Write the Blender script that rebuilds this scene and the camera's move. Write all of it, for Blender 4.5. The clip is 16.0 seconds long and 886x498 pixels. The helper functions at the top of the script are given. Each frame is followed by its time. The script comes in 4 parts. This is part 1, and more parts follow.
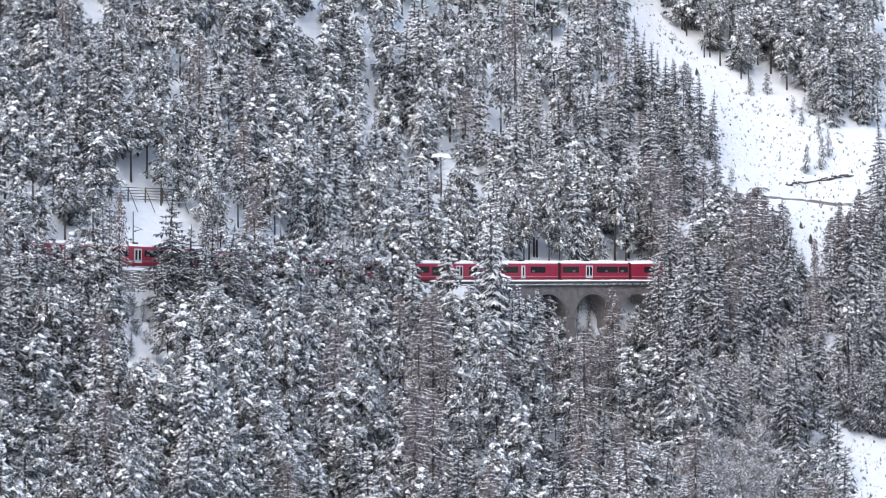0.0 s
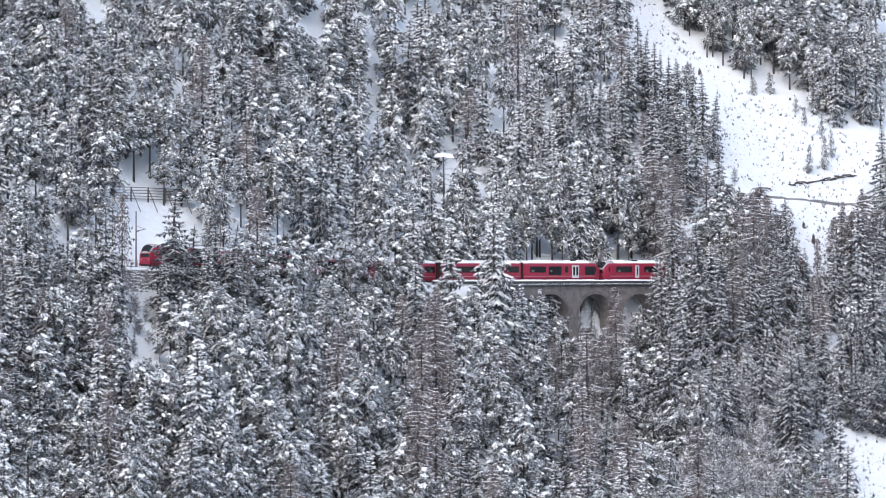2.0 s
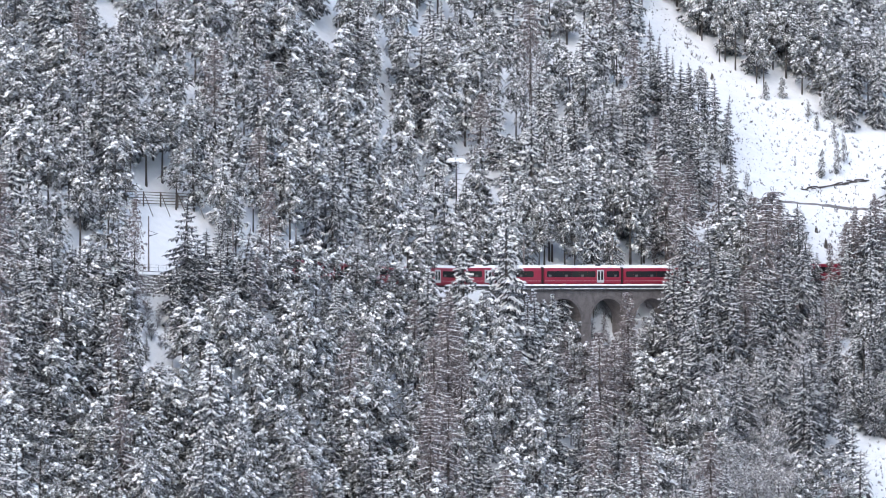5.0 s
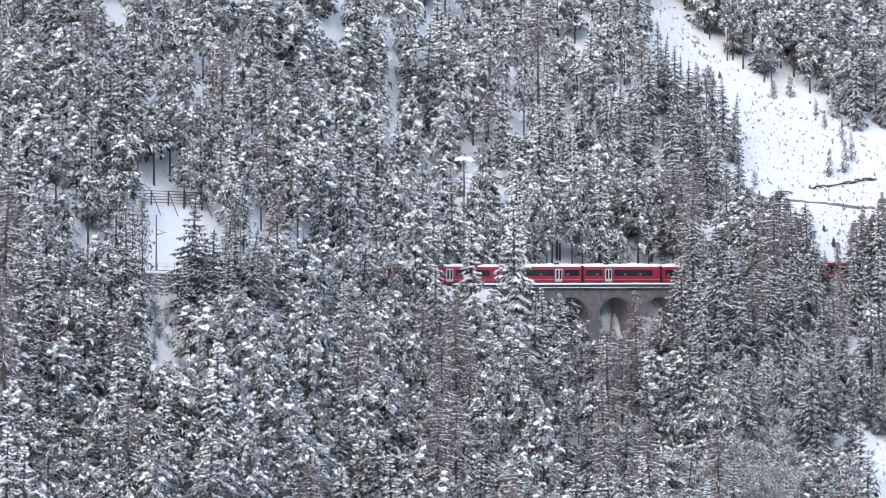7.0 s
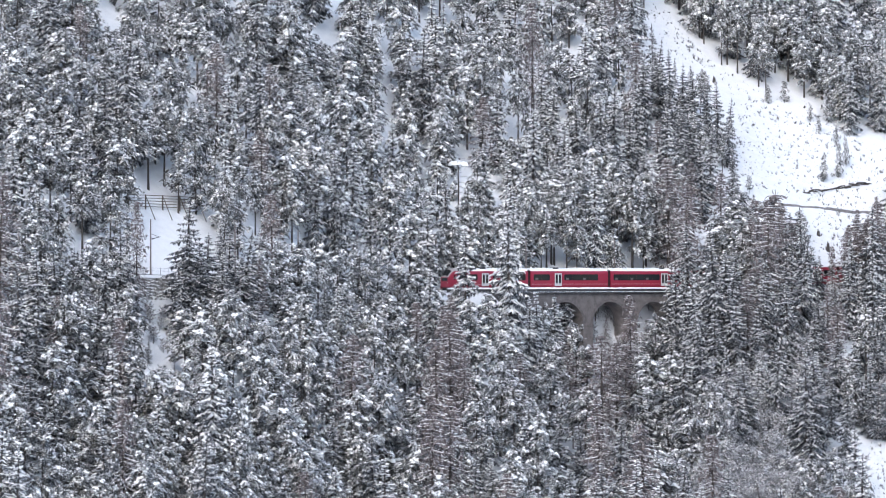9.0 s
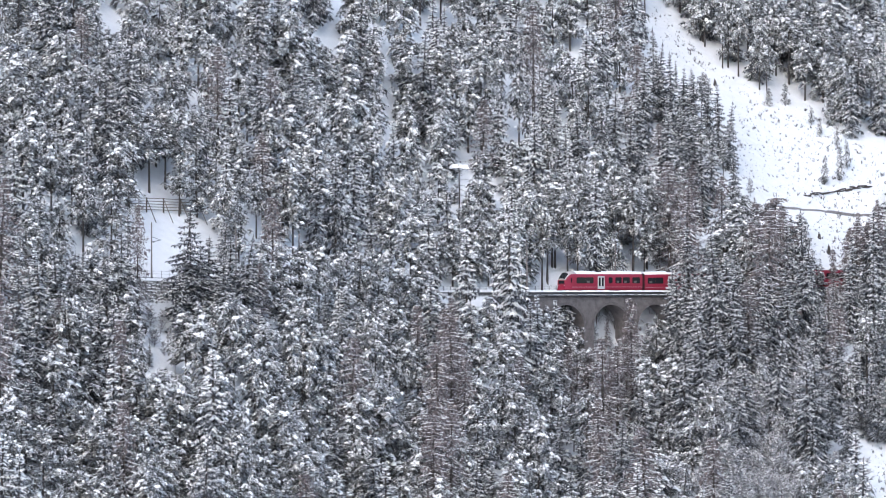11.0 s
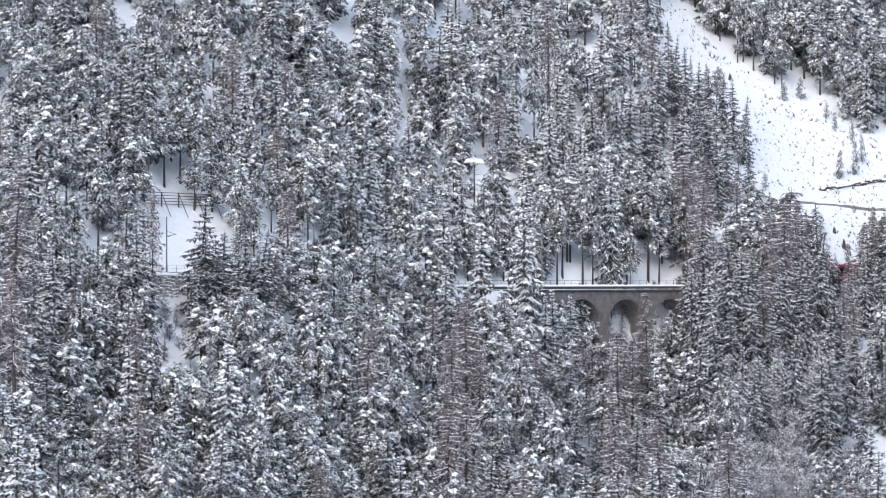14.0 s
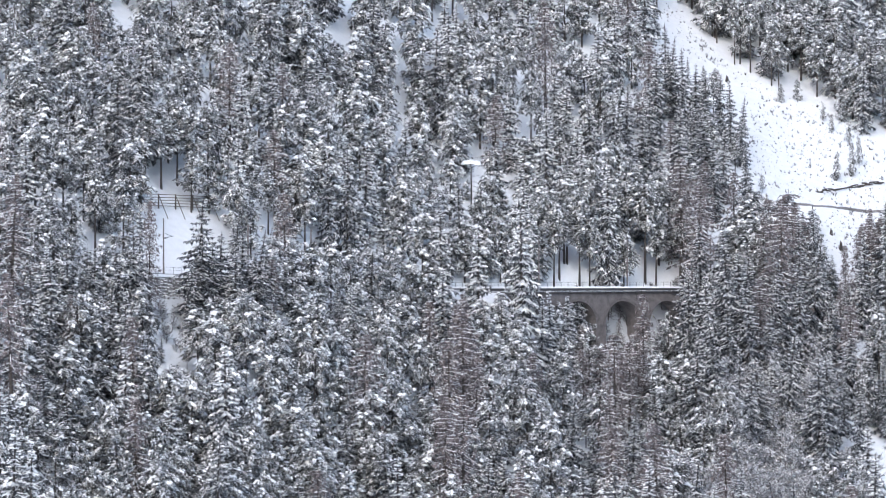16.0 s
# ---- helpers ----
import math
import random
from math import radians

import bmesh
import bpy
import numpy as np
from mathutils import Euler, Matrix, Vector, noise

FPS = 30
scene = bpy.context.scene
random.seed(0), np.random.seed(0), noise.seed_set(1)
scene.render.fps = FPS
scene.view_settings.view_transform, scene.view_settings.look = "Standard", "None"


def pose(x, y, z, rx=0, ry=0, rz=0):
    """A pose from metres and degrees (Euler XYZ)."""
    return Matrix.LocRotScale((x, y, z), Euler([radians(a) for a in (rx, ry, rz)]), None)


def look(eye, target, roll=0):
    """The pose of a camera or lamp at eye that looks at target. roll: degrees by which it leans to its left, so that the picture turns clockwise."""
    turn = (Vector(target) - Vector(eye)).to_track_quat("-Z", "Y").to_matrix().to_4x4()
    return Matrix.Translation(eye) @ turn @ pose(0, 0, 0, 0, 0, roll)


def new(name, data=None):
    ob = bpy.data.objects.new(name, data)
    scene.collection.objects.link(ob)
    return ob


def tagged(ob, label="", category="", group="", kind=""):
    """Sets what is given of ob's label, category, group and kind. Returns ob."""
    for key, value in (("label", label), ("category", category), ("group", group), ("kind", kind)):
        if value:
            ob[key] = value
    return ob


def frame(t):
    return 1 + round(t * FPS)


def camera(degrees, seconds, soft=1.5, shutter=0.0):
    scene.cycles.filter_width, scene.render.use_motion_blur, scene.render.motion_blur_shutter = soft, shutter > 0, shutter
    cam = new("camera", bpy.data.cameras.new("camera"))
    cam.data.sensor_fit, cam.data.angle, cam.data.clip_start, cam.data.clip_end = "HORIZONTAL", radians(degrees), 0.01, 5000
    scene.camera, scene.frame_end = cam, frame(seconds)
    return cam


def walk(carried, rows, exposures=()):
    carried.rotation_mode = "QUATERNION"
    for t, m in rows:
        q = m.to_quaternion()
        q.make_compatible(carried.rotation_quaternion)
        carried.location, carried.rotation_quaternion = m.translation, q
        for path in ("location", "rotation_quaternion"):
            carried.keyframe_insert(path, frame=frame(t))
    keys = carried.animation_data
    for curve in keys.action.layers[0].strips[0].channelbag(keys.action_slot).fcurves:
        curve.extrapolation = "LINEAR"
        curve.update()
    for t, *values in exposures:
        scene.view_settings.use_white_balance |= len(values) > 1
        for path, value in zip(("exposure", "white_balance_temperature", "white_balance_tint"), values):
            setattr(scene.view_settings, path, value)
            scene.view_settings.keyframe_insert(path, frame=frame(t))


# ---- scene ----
# ---- camera ----
EYE = (0.0, 0.0, 3.0)
F = 10074.0
cam = camera(8.90, 16.0, soft=1.0)


def aim(t, dx, dy):
    """A row of the camera's path: a fixed stand that swings by small angles (hundredths of a milliradian)."""
    turn = math.degrees(math.atan(dx / F))
    tilt = 0.158 + math.degrees(math.atan(dy / F))
    return t, pose(*EYE, 90 + tilt, 0, turn)


walk(cam, [aim(*r) for r in (
    (0, 0.0, 0.0),
    (0.5, -1.1, 0.0),
    (1, 0.0, 0.0),
    (1.5, 3.1, 0.1),
    (2, 5.0, -0.3),
    (2.5, 7.6, -0.7),
    (3, 9.2, 0.2),
    (3.5, 12.3, 2.9),
    (4, 15.8, 6.9),
    (6.5, 40.3, 8.2),
    (7, 40.6, 5.7),
    (7.5, 37.5, 3.9),
    (8, 33.6, 4.5),
    (8.5, 30.7, 8.4),
    (9, 30.6, 13.6),
    (11.5, 33.8, 19.6),
    (12, 39.2, 20.4),
    (12.5, 44.4, 19.9),
    (13, 49.1, 16.7),
    (13.5, 54.1, 12.5),
    (14, 58.8, 9.0),
    (14.5, 60.8, 6.8),
    (15, 59.6, 6.1),
    (15.5, 56.6, 8.1),
    (16, 53.4, 12.2),
)])

# ---- world and light ----
world = bpy.data.worlds.new("overcast_sky")
scene.world = world
world.use_nodes = True
wn = world.node_tree.nodes
sky = wn.new("ShaderNodeTexSky")
sky.sky_type, sky.sun_disc = "NISHITA", False
sky.sun_elevation, sky.sun_rotation = radians(33), radians(199)
sky.air_density, sky.dust_density, sky.ozone_density = 1.0, 1.7, 1.0
world.node_tree.links.new(sky.outputs[0], wn["Background"].inputs[0])
wn["Background"].inputs[1].default_value = 0.15
sun = new("sun", bpy.data.lights.new("sun", "SUN"))
sun.data.energy, sun.data.angle, sun.data.color = 1.3, radians(80), (0.95, 0.98, 1.0)
sun.matrix_world = look((-340, 0, 680), (0, 1000, 0))
scene.view_settings.exposure = 0.81

# ---- materials ----


def material(name, colour, rough=0.8, metal=0.0, spread=0.25, scale=1.0, bump=0.0, second=None, dust=0.0, island=0.0):
    """A painted or natural surface: two scales of mottling, optional second colour, optional dusting of snow on upward faces."""
    m = bpy.data.materials.new(name)
    m.use_nodes = True
    nt = m.node_tree
    n, l = nt.nodes, nt.links
    bsdf = n["Principled BSDF"]
    bsdf.inputs["Roughness"].default_value = rough
    bsdf.inputs["Metallic"].default_value = metal
    geo = n.new("ShaderNodeNewGeometry")
    coarse, fine = n.new("ShaderNodeTexNoise"), n.new("ShaderNodeTexNoise")
    for tex, s in ((coarse, 0.35 * scale), (fine, 4.0 * scale)):
        tex.inputs["Scale"].default_value = s
        tex.inputs["Detail"].default_value = 4
        l.new(geo.outputs["Position"], tex.inputs["Vector"])
    add = n.new("ShaderNodeMath")
    add.operation = "ADD"
    l.new(coarse.outputs["Fac"], add.inputs[0])
    l.new(fine.outputs["Fac"], add.inputs[1])
    rng = n.new("ShaderNodeMapRange")
    rng.inputs["From Min"].default_value, rng.inputs["From Max"].default_value = 0.7, 1.3
    l.new(add.outputs[0], rng.inputs["Value"])
    ramp = n.new("ShaderNodeMix")
    ramp.data_type = "RGBA"
    a = [c * (1 - spread) for c in colour]
    b = second or [min(1, c * (1 + spread)) for c in colour]
    ramp.inputs["A"].default_value, ramp.inputs["B"].default_value = (*a, 1), (*b, 1)
    l.new(rng.outputs["Result"], ramp.inputs["Factor"])
    out = ramp.outputs["Result"]
    if island:
        hsv = n.new("ShaderNodeHueSaturation")
        r2 = n.new("ShaderNodeMapRange")
        r2.inputs["To Min"].default_value, r2.inputs["To Max"].default_value = 1 - island, 1 + island
        l.new(geo.outputs["Random Per Island"], r2.inputs["Value"])
        l.new(r2.outputs["Result"], hsv.inputs["Value"])
        l.new(out, hsv.inputs["Color"])
        out = hsv.outputs["Color"]
    if dust:
        grain = n.new("ShaderNodeTexNoise")
        grain.inputs["Scale"].default_value, grain.inputs["Detail"].default_value = 7.5, 4
        l.new(geo.outputs["Position"], grain.inputs["Vector"])
        cut = n.new("ShaderNodeMapRange")
        cut.inputs["From Min"].default_value, cut.inputs["From Max"].default_value = 0.68 - 0.26 * dust, 0.74 - 0.26 * dust
        patch = n.new("ShaderNodeMath")
        patch.operation, patch.inputs[1].default_value = "MULTIPLY_ADD", 0.15
        l.new(geo.outputs["Random Per Island"], patch.inputs[0])
        l.new(grain.outputs["Fac"], patch.inputs[2])
        shift = n.new("ShaderNodeMath")
        shift.operation, shift.inputs[1].default_value = "SUBTRACT", 0.077
        l.new(patch.outputs[0], shift.inputs[0])
        l.new(shift.outputs[0], cut.inputs["Value"])
        mix = n.new("ShaderNodeMix")
        mix.data_type = "RGBA"
        mix.inputs["B"].default_value = (0.82, 0.83, 0.86, 1)
        l.new(cut.outputs["Result"], mix.inputs["Factor"])
        l.new(out, mix.inputs["A"])
        out = mix.outputs["Result"]
    l.new(out, bsdf.inputs["Base Color"])
    if bump:
        bm_node = n.new("ShaderNodeBump")
        bm_node.inputs["Strength"].default_value, bm_node.inputs["Distance"].default_value = bump, 0.05
        l.new(add.outputs[0], bm_node.inputs["Height"])
        l.new(bm_node.outputs["Normal"], bsdf.inputs["Normal"])
    return m


SNOW = material("snow", (0.82, 0.83, 0.86), 0.6, spread=0.07, scale=2, bump=1.0)
SNOW_CLUMP = material("snow_clump", (0.88, 0.885, 0.90), 0.6, spread=0.05, scale=3, bump=0.4, island=0.06)
NEEDLES = material("spruce_needles", (0.060, 0.064, 0.075), 0.85, spread=0.3, scale=2, island=0.4, dust=0.40)
PINE_NEEDLES = material("pine_needles", (0.088, 0.089, 0.090), 0.85, spread=0.3, scale=2, island=0.4, dust=0.58)
BARK = material("bark", (0.060, 0.052, 0.050), 0.9, spread=0.35, scale=4, bump=0.6)
LARCH_TWIG = material("larch_twigs", (0.150, 0.126, 0.130), 0.9, spread=0.3, scale=3, island=0.4, dust=0.3)
BARE_TWIG = material("frosted_twigs", (0.17, 0.16, 0.17), 0.9, spread=0.3, scale=3, island=0.4, dust=0.66)
STONE = material("weathered_masonry", (0.160, 0.145, 0.146), 0.9, spread=0.4, scale=2.5, bump=0.8)
COPING = material("coping_stone", (0.05, 0.05, 0.056), 0.9, spread=0.3, scale=3, bump=0.4)
RED = material("red_coach_paint", (0.29, 0.018, 0.048), 0.35, spread=0.08, scale=1)
RED_DARK = material("dusty_red_skirt", (0.20, 0.012, 0.026), 0.55, spread=0.2, scale=2)
ROOF = material("snowy_roof", (0.84, 0.85, 0.87), 0.7, spread=0.12, scale=1.5, bump=0.2)
GLASS = material("dark_window_glass", (0.02, 0.022, 0.026), 0.08, spread=0.1)
DOOR = material("pale_grey_door_paint", (0.52, 0.53, 0.54), 0.4, spread=0.06)
BELLOWS = material("rubber_bellows", (0.03, 0.012, 0.014), 0.9, spread=0.2, scale=6)
STRIPE = material("white_stripe", (0.45, 0.28, 0.30), 0.5, spread=0.05)
STEEL = material("dark_steel", (0.06, 0.06, 0.065), 0.55, 0.6, spread=0.3, scale=4)
MAST = material("brown_weathered_mast", (0.17, 0.15, 0.15), 0.8, spread=0.3, scale=4)
WOOD = material("grey_weathered_wood", (0.13, 0.11, 0.10), 0.9, spread=0.35, scale=3, bump=0.5)
BALLAST = material("snowy_ballast", (0.55, 0.55, 0.57), 0.9, spread=0.3, scale=4, bump=0.5)
HEADLIGHT = material("lamp_glass", (0.5, 0.5, 0.48), 0.1)

# ---- geometry helpers ----


class Soup:
    """Collects vertices and faces for one mesh."""

    def __init__(self):
        self.v, self.f = [], []

    def poly(self, *pts):
        i = len(self.v)
        self.v.extend(tuple(p) for p in pts)
        self.f.append(tuple(range(i, i + len(pts))))

    def grid(self, rows, closed=False):
        i, w = len(self.v), len(rows[0])
        for r in rows:
            self.v.extend(tuple(p) for p in r)
        for a in range(len(rows) - 1):
            for b in range(w if closed else w - 1):
                c = (b + 1) % w
                self.f.append((i + a * w + b, i + a * w + c, i + (a + 1) * w + c, i + (a + 1) * w + b))

    def box(self, x0, y0, z0, x1, y1, z1):
        i = len(self.v)
        self.v += [(x, y, z) for z in (z0, z1) for x, y in ((x0, y0), (x1, y0), (x1, y1), (x0, y1))]
        self.f += [tuple(i + k for k in q) for q in ((3, 2, 1, 0), (4, 5, 6, 7), (0, 1, 5, 4), (1, 2, 6, 5), (2, 3, 7, 6), (3, 0, 4, 7))]

    def limb(self, p, q, r0, r1, n=3):
        p, q = Vector(p), Vector(q)
        d = (q - p).normalized()
        u = d.orthogonal().normalized()
        w = d.cross(u)
        ring = lambda c, r: [c + (u * math.cos(k * math.tau / n) + w * math.sin(k * math.tau / n)) * r for k in range(n)]
        self.grid([ring(p, r0), ring(q, r1)], closed=True)

    def mesh(self, name, mat, smooth=False):
        me = bpy.data.meshes.new(name)
        me.from_pydata([tuple(p) for p in self.v], [], self.f)
        me.materials.append(mat)
        if smooth:
            me.polygons.foreach_set("use_smooth", [True] * len(me.polygons))
        me.update()
        return me


def part(name, soup, mat, parent, label="", smooth=False):
    ob = new(name, soup.mesh(name, mat, smooth))
    ob.parent = parent
    return tagged(ob, label)


def bevelled_box(name, x0, y0, z0, x1, y1, z1, mat, parent, r=0.04, label=""):
    bm = bmesh.new()
    bmesh.ops.create_cube(bm, size=1, matrix=Matrix.LocRotScale(((x0 + x1) / 2, (y0 + y1) / 2, (z0 + z1) / 2), None, (x1 - x0, y1 - y0, z1 - z0)))
    bmesh.ops.bevel(bm, geom=bm.edges[:], offset=r, segments=1, affect="EDGES")
    me = bpy.data.meshes.new(name)
    bm.to_mesh(me)
    bm.free()
    me.materials.append(mat)
    ob = new(name, me)
    ob.parent = parent
    return tagged(ob, label)


# ---- the railway line in plan: y and rail height over x, and length along it ----
BRIDGE_X = 22.5


def make_line():
    pts = []
    a, b = Vector((-46.3, 903.0)), Vector((-3.6, 978.0))
    ta, tb = Vector((0.73, 0.683)) * 45, Vector((0.769, 0.639)) * 45
    for k in range(60):
        pts.append(a - Vector((0.73, 0.683)) * (60 - k))
    for k in range(90):
        u = k / 90
        pts.append(a * (2 * u ** 3 - 3 * u * u + 1) + ta * (u ** 3 - 2 * u * u + u) + b * (3 * u * u - 2 * u ** 3) + tb * (u ** 3 - u * u))
    for k in range(300):
        pts.append(b + Vector((0.769, 0.639)) * k)
    pts = np.array([tuple(p) for p in pts])
    s = np.concatenate([[0], np.cumsum(np.hypot(*np.diff(pts, axis=0).T))])
    mid = np.interp(BRIDGE_X, pts[:, 0], s)
    return pts, s - mid


LINE, LINE_S = make_line()


def rail_z(s):
    return np.interp(s, [-190, -122.8, -70, -34, 20, 55, 250], [4.6, 2.62, 0.9, 0.0, 0.0, 0.75, 1.6])


def on_line(s):
    """Place and heading (radians) at the length s along the line."""
    x, y = np.interp(s, LINE_S, LINE[:, 0]), np.interp(s, LINE_S, LINE[:, 1])
    x2, y2 = np.interp(s + 0.5, LINE_S, LINE[:, 0]), np.interp(s + 0.5, LINE_S, LINE[:, 1])
    return float(x), float(y), float(rail_z(s)), math.atan2(y2 - y, x2 - x)


# ---- the hillside ----


def ground_z(x, y):
    """Height of the ground: a steep slope cut by the railway bench, a gully under the viaduct, a valley and a far slope."""
    x, y = np.asarray(x, float), np.asarray(y, float)
    xs = np.clip(x, LINE[0, 0], LINE[-1, 0])
    yl = np.interp(xs, LINE[:, 0], LINE[:, 1]) + (x - xs) * 0.6
    sl = np.interp(xs, LINE[:, 0], LINE_S)
    d = (y - yl) * 0.70
    z = rail_z(sl) - 0.55
    up = np.clip(d - 2.8, 0, None)
    down = np.clip(-d - 2.6, 0, None)
    z = z + np.where(up < 6, up * 0.95, 5.7 + (up - 6) * 0.70) - 0.78 * down
    wall = np.clip((np.clip(18 - np.abs(sl + 122.8), 0, 3)) / 3, 0, 1)
    z = z - wall * np.clip((down + 0.1) * 6, 0, 3.2)
    z = z - 11.5 * np.exp(-(((sl - 1 + d * 0.1) / 19.0) ** 6)) * np.clip((6.2 - d) / 7.0, 0, 1) * np.clip((d + 60) / 30, 0, 1)
    z = z + (np.sin(x * 0.11 + y * 0.05) + np.sin(x * 0.05 - y * 0.09 + 2)) * np.clip((np.abs(d) - 6) / 20, 0, 1) * 1.0
    z = np.minimum(z, 420 + 0.05 * (z - 420))
    near = 1.35 - 0.45 * np.clip(y - 3, 0, None) + 0.3 * np.clip(-y, 0, None)
    near = np.minimum(near, 260 + 0.05 * (near - 260))
    floor = -150 + 0.0 * x
    return np.maximum(np.maximum(z, floor), near)


FACE_Y = np.arange(780.0, 1200.0, 0.5)


def hill_point(a, u):
    """The ground point seen from across the valley at a metres across and u metres above the viaduct's rails, on the scale of the viaduct."""
    g = ground_z(a / 1000 * FACE_Y, FACE_Y)
    seen = EYE[2] + (g - EYE[2]) / FACE_Y * 1000
    k = int(np.argmax(seen > u))
    return a / 1000 * FACE_Y[k], float(FACE_Y[k]), float(g[k])


def build_ground():
    xs = np.concatenate([np.linspace(-3000, -220, 26), np.arange(-200, 230, 2.6), np.linspace(250, 3000, 26)])
    ys = np.concatenate([np.linspace(-2500, -20, 16), np.arange(-10, 30, 4.0), np.linspace(40, 760, 40), np.arange(780, 1240, 2.3), np.linspace(1260, 4500, 40)])
    gx, gy = np.meshgrid(xs, ys)
    gz = ground_z(gx, gy)
    rng = np.random.default_rng(4)
    gz = gz + rng.normal(0, 0.10, gz.shape) * (gy > 700)
    w = len(xs)
    faces = [(j * w + i, j * w + i + 1, (j + 1) * w + i + 1, (j + 1) * w + i) for j in range(len(ys) - 1) for i in range(w - 1)]
    me = bpy.data.meshes.new("ground")
    me.from_pydata(np.stack([gx, gy, gz], -1).reshape(-1, 3).tolist(), [], faces)
    me.materials.append(SNOW)
    me.polygons.foreach_set("use_smooth", [True] * len(me.polygons))
    tagged(new("ground", me), "steep mountainside under deep fresh snow", "ground", kind="structure")


build_ground()

# ---- railway: bed, rails, viaduct ----


def swept(profile, s0, s1, step, lift=0.0):
    """Rows of points: a cross profile (offset to the uphill side, height over the rails) carried along the line."""
    rows = []
    for s in np.arange(s0, s1 + 0.01, step):
        x, y, z, h = on_line(s)
        nx, ny = -math.sin(h), math.cos(h)
        rows.append([(x + nx * o, y + ny * o, z + lift + q) for o, q in profile])
    return rows


def build_track():
    bed = Soup()
    bed.grid(swept([(-2.3, -0.62), (-1.6, -0.16), (-1.0, -0.10), (1.0, -0.10), (1.6, -0.16), (2.4, -0.5)], -185, 240, 1.0))
    tagged(new("track_bed", bed.mesh("track_bed", BALLAST, True)), "railway ballast bed under fresh snow", "track bed", kind="structure")
    for side in (-0.5, 0.5):
        r = Soup()
        r.grid(swept([(side - 0.04, -0.1), (side - 0.035, 0.0), (side + 0.035, 0.0), (side + 0.04, -0.1)], -185, 240, 1.0))
        tagged(new("rail", r.mesh("rail", STEEL)), "dark steel running rail on the snowy bed", "rail", "running rails", "structure")


build_track()

ARCH_PITCH, ARCH_R, ARCH_MID, HALF = 10.35, 4.1, 3.55, 1.75
SPRING = -6.25


def build_viaduct():
    root = tagged(new("viaduct"), "grey-brown masonry railway viaduct with round arches, snow on its edges", "viaduct")
    x, y, z, h = on_line(0)
    root.matrix_world = pose(x, y, z, 0, 0, math.degrees(h))
    first, last = -3, 2
    top = -0.62
    for k in range(first, last + 1):
        c = ARCH_MID + k * ARCH_PITCH
        s = Soup()
        n = 18
        ang = [math.pi * (1 - i / n) for i in range(n + 1)]
        under = [(c + ARCH_R * math.cos(a), SPRING + ARCH_R * math.sin(a)) for a in ang]
        left, right = c - ARCH_PITCH / 2, c + ARCH_PITCH / 2
        lo = [(left, SPRING)] + under + [(right, SPRING)]
        for side in (-HALF, HALF):
            s.grid([[(p[0], side, top) for p in lo], [(p[0], side, p[1]) for p in lo]])
        s.grid([[(p[0], -HALF, p[1]) for p in lo], [(p[0], HALF, p[1]) for p in lo]])
        s.grid([[(left, -HALF, top), (right, -HALF, top)], [(left, HALF, top), (right, HALF, top)]])
        part("arch", s, STONE, root)
        for side, o in ((-HALF, -0.05), (HALF, 0.05)):
            ring = Soup()
            inner = [(c + ARCH_R * math.cos(t), SPRING + ARCH_R * math.sin(t)) for t in ang]
            outer = [(c + (ARCH_R + 0.5) * math.cos(t), SPRING + (ARCH_R + 0.5) * math.sin(t)) for t in ang]
            ring.grid([[(u, side, w) for u, w in inner], [(u, side + o, w) for u, w in inner], [(u, side + o, w) for u, w in outer], [(u, side, w) for u, w in outer]])
            part("arch_ring", ring, STONE_DARK, root, "ring of rough arch stones")
    for k in range(first, last + 2):
        c = ARCH_MID + (k - 0.5) * ARCH_PITCH
        px, py = x + math.cos(h) * c, y + math.sin(h) * c
        foot = float(ground_z(px, py)) - 3 - z
        foot = min(foot, SPRING - 3)
        hw = ARCH_PITCH / 2 - ARCH_R
        pier = Soup()
        rows = []
        for q in np.linspace(SPRING - 0.004, foot, 6):
            g = (SPRING - q) * 0.03
            rows.append([(c - hw - g, -HALF - g, q), (c + hw + g, -HALF - g, q), (c + hw + g, HALF + g, q), (c - hw - g, HALF + g, q)])
        pier.grid(rows, closed=True)
        part("pier", pier, STONE, root)
        band = Soup()
        band.box(c - hw - 0.10, -HALF - 0.10, SPRING - 0.30, c + hw + 0.10, HALF + 0.10, SPRING - 0.02)
        part("impost_band", band, STONE_DARK, root)
    a, b = ARCH_MID + (first - 0.5) * ARCH_PITCH - 1.2, ARCH_MID + (last + 0.5) * ARCH_PITCH + 1.2
    for side in (-1, 1):
        bevelled_box("cornice", a, side * 1.85 - 0.45, -0.61, b, side * 1.85 + 0.45, -0.42, COPING, root, 0.03, "dark coping course")
        bevelled_box("edge_beam", a, side * 2.1 - 0.14, -0.42, b, side * 2.1 + 0.14, 0.12, COPING, root, 0.03)
        snow = Soup()
        xs = np.arange(a, b, 0.5)
        rng = np.random.default_rng(3)
        rows = [[(q, side * 2.1 - 0.17, 0.10), (q, side * 2.1 - 0.13, 0.34 + w), (q, side * 2.1 + 0.13, 0.34 + w), (q, side * 2.1 + 0.17, 0.10)] for q, w in zip(xs, rng.uniform(-0.03, 0.08, len(xs)))]
        snow.grid(rows)
        part("snow_edge", snow, SNOW_CLUMP, root, "snow lying along the edge", True)
        low = Soup()
        rows = [[(q, side * 2.33 - 0.05, -0.44), (q, side * 2.33 - 0.03, -0.36 + w), (q, side * 2.33 + 0.05, -0.40 + w), (q, side * 2.33 + 0.06, -0.56)] for q, w in zip(xs, rng.uniform(-0.05, 0.02, len(xs)))]
        low.grid(rows)
        part("snow_ledge", low, SNOW_CLUMP, root, "", True)
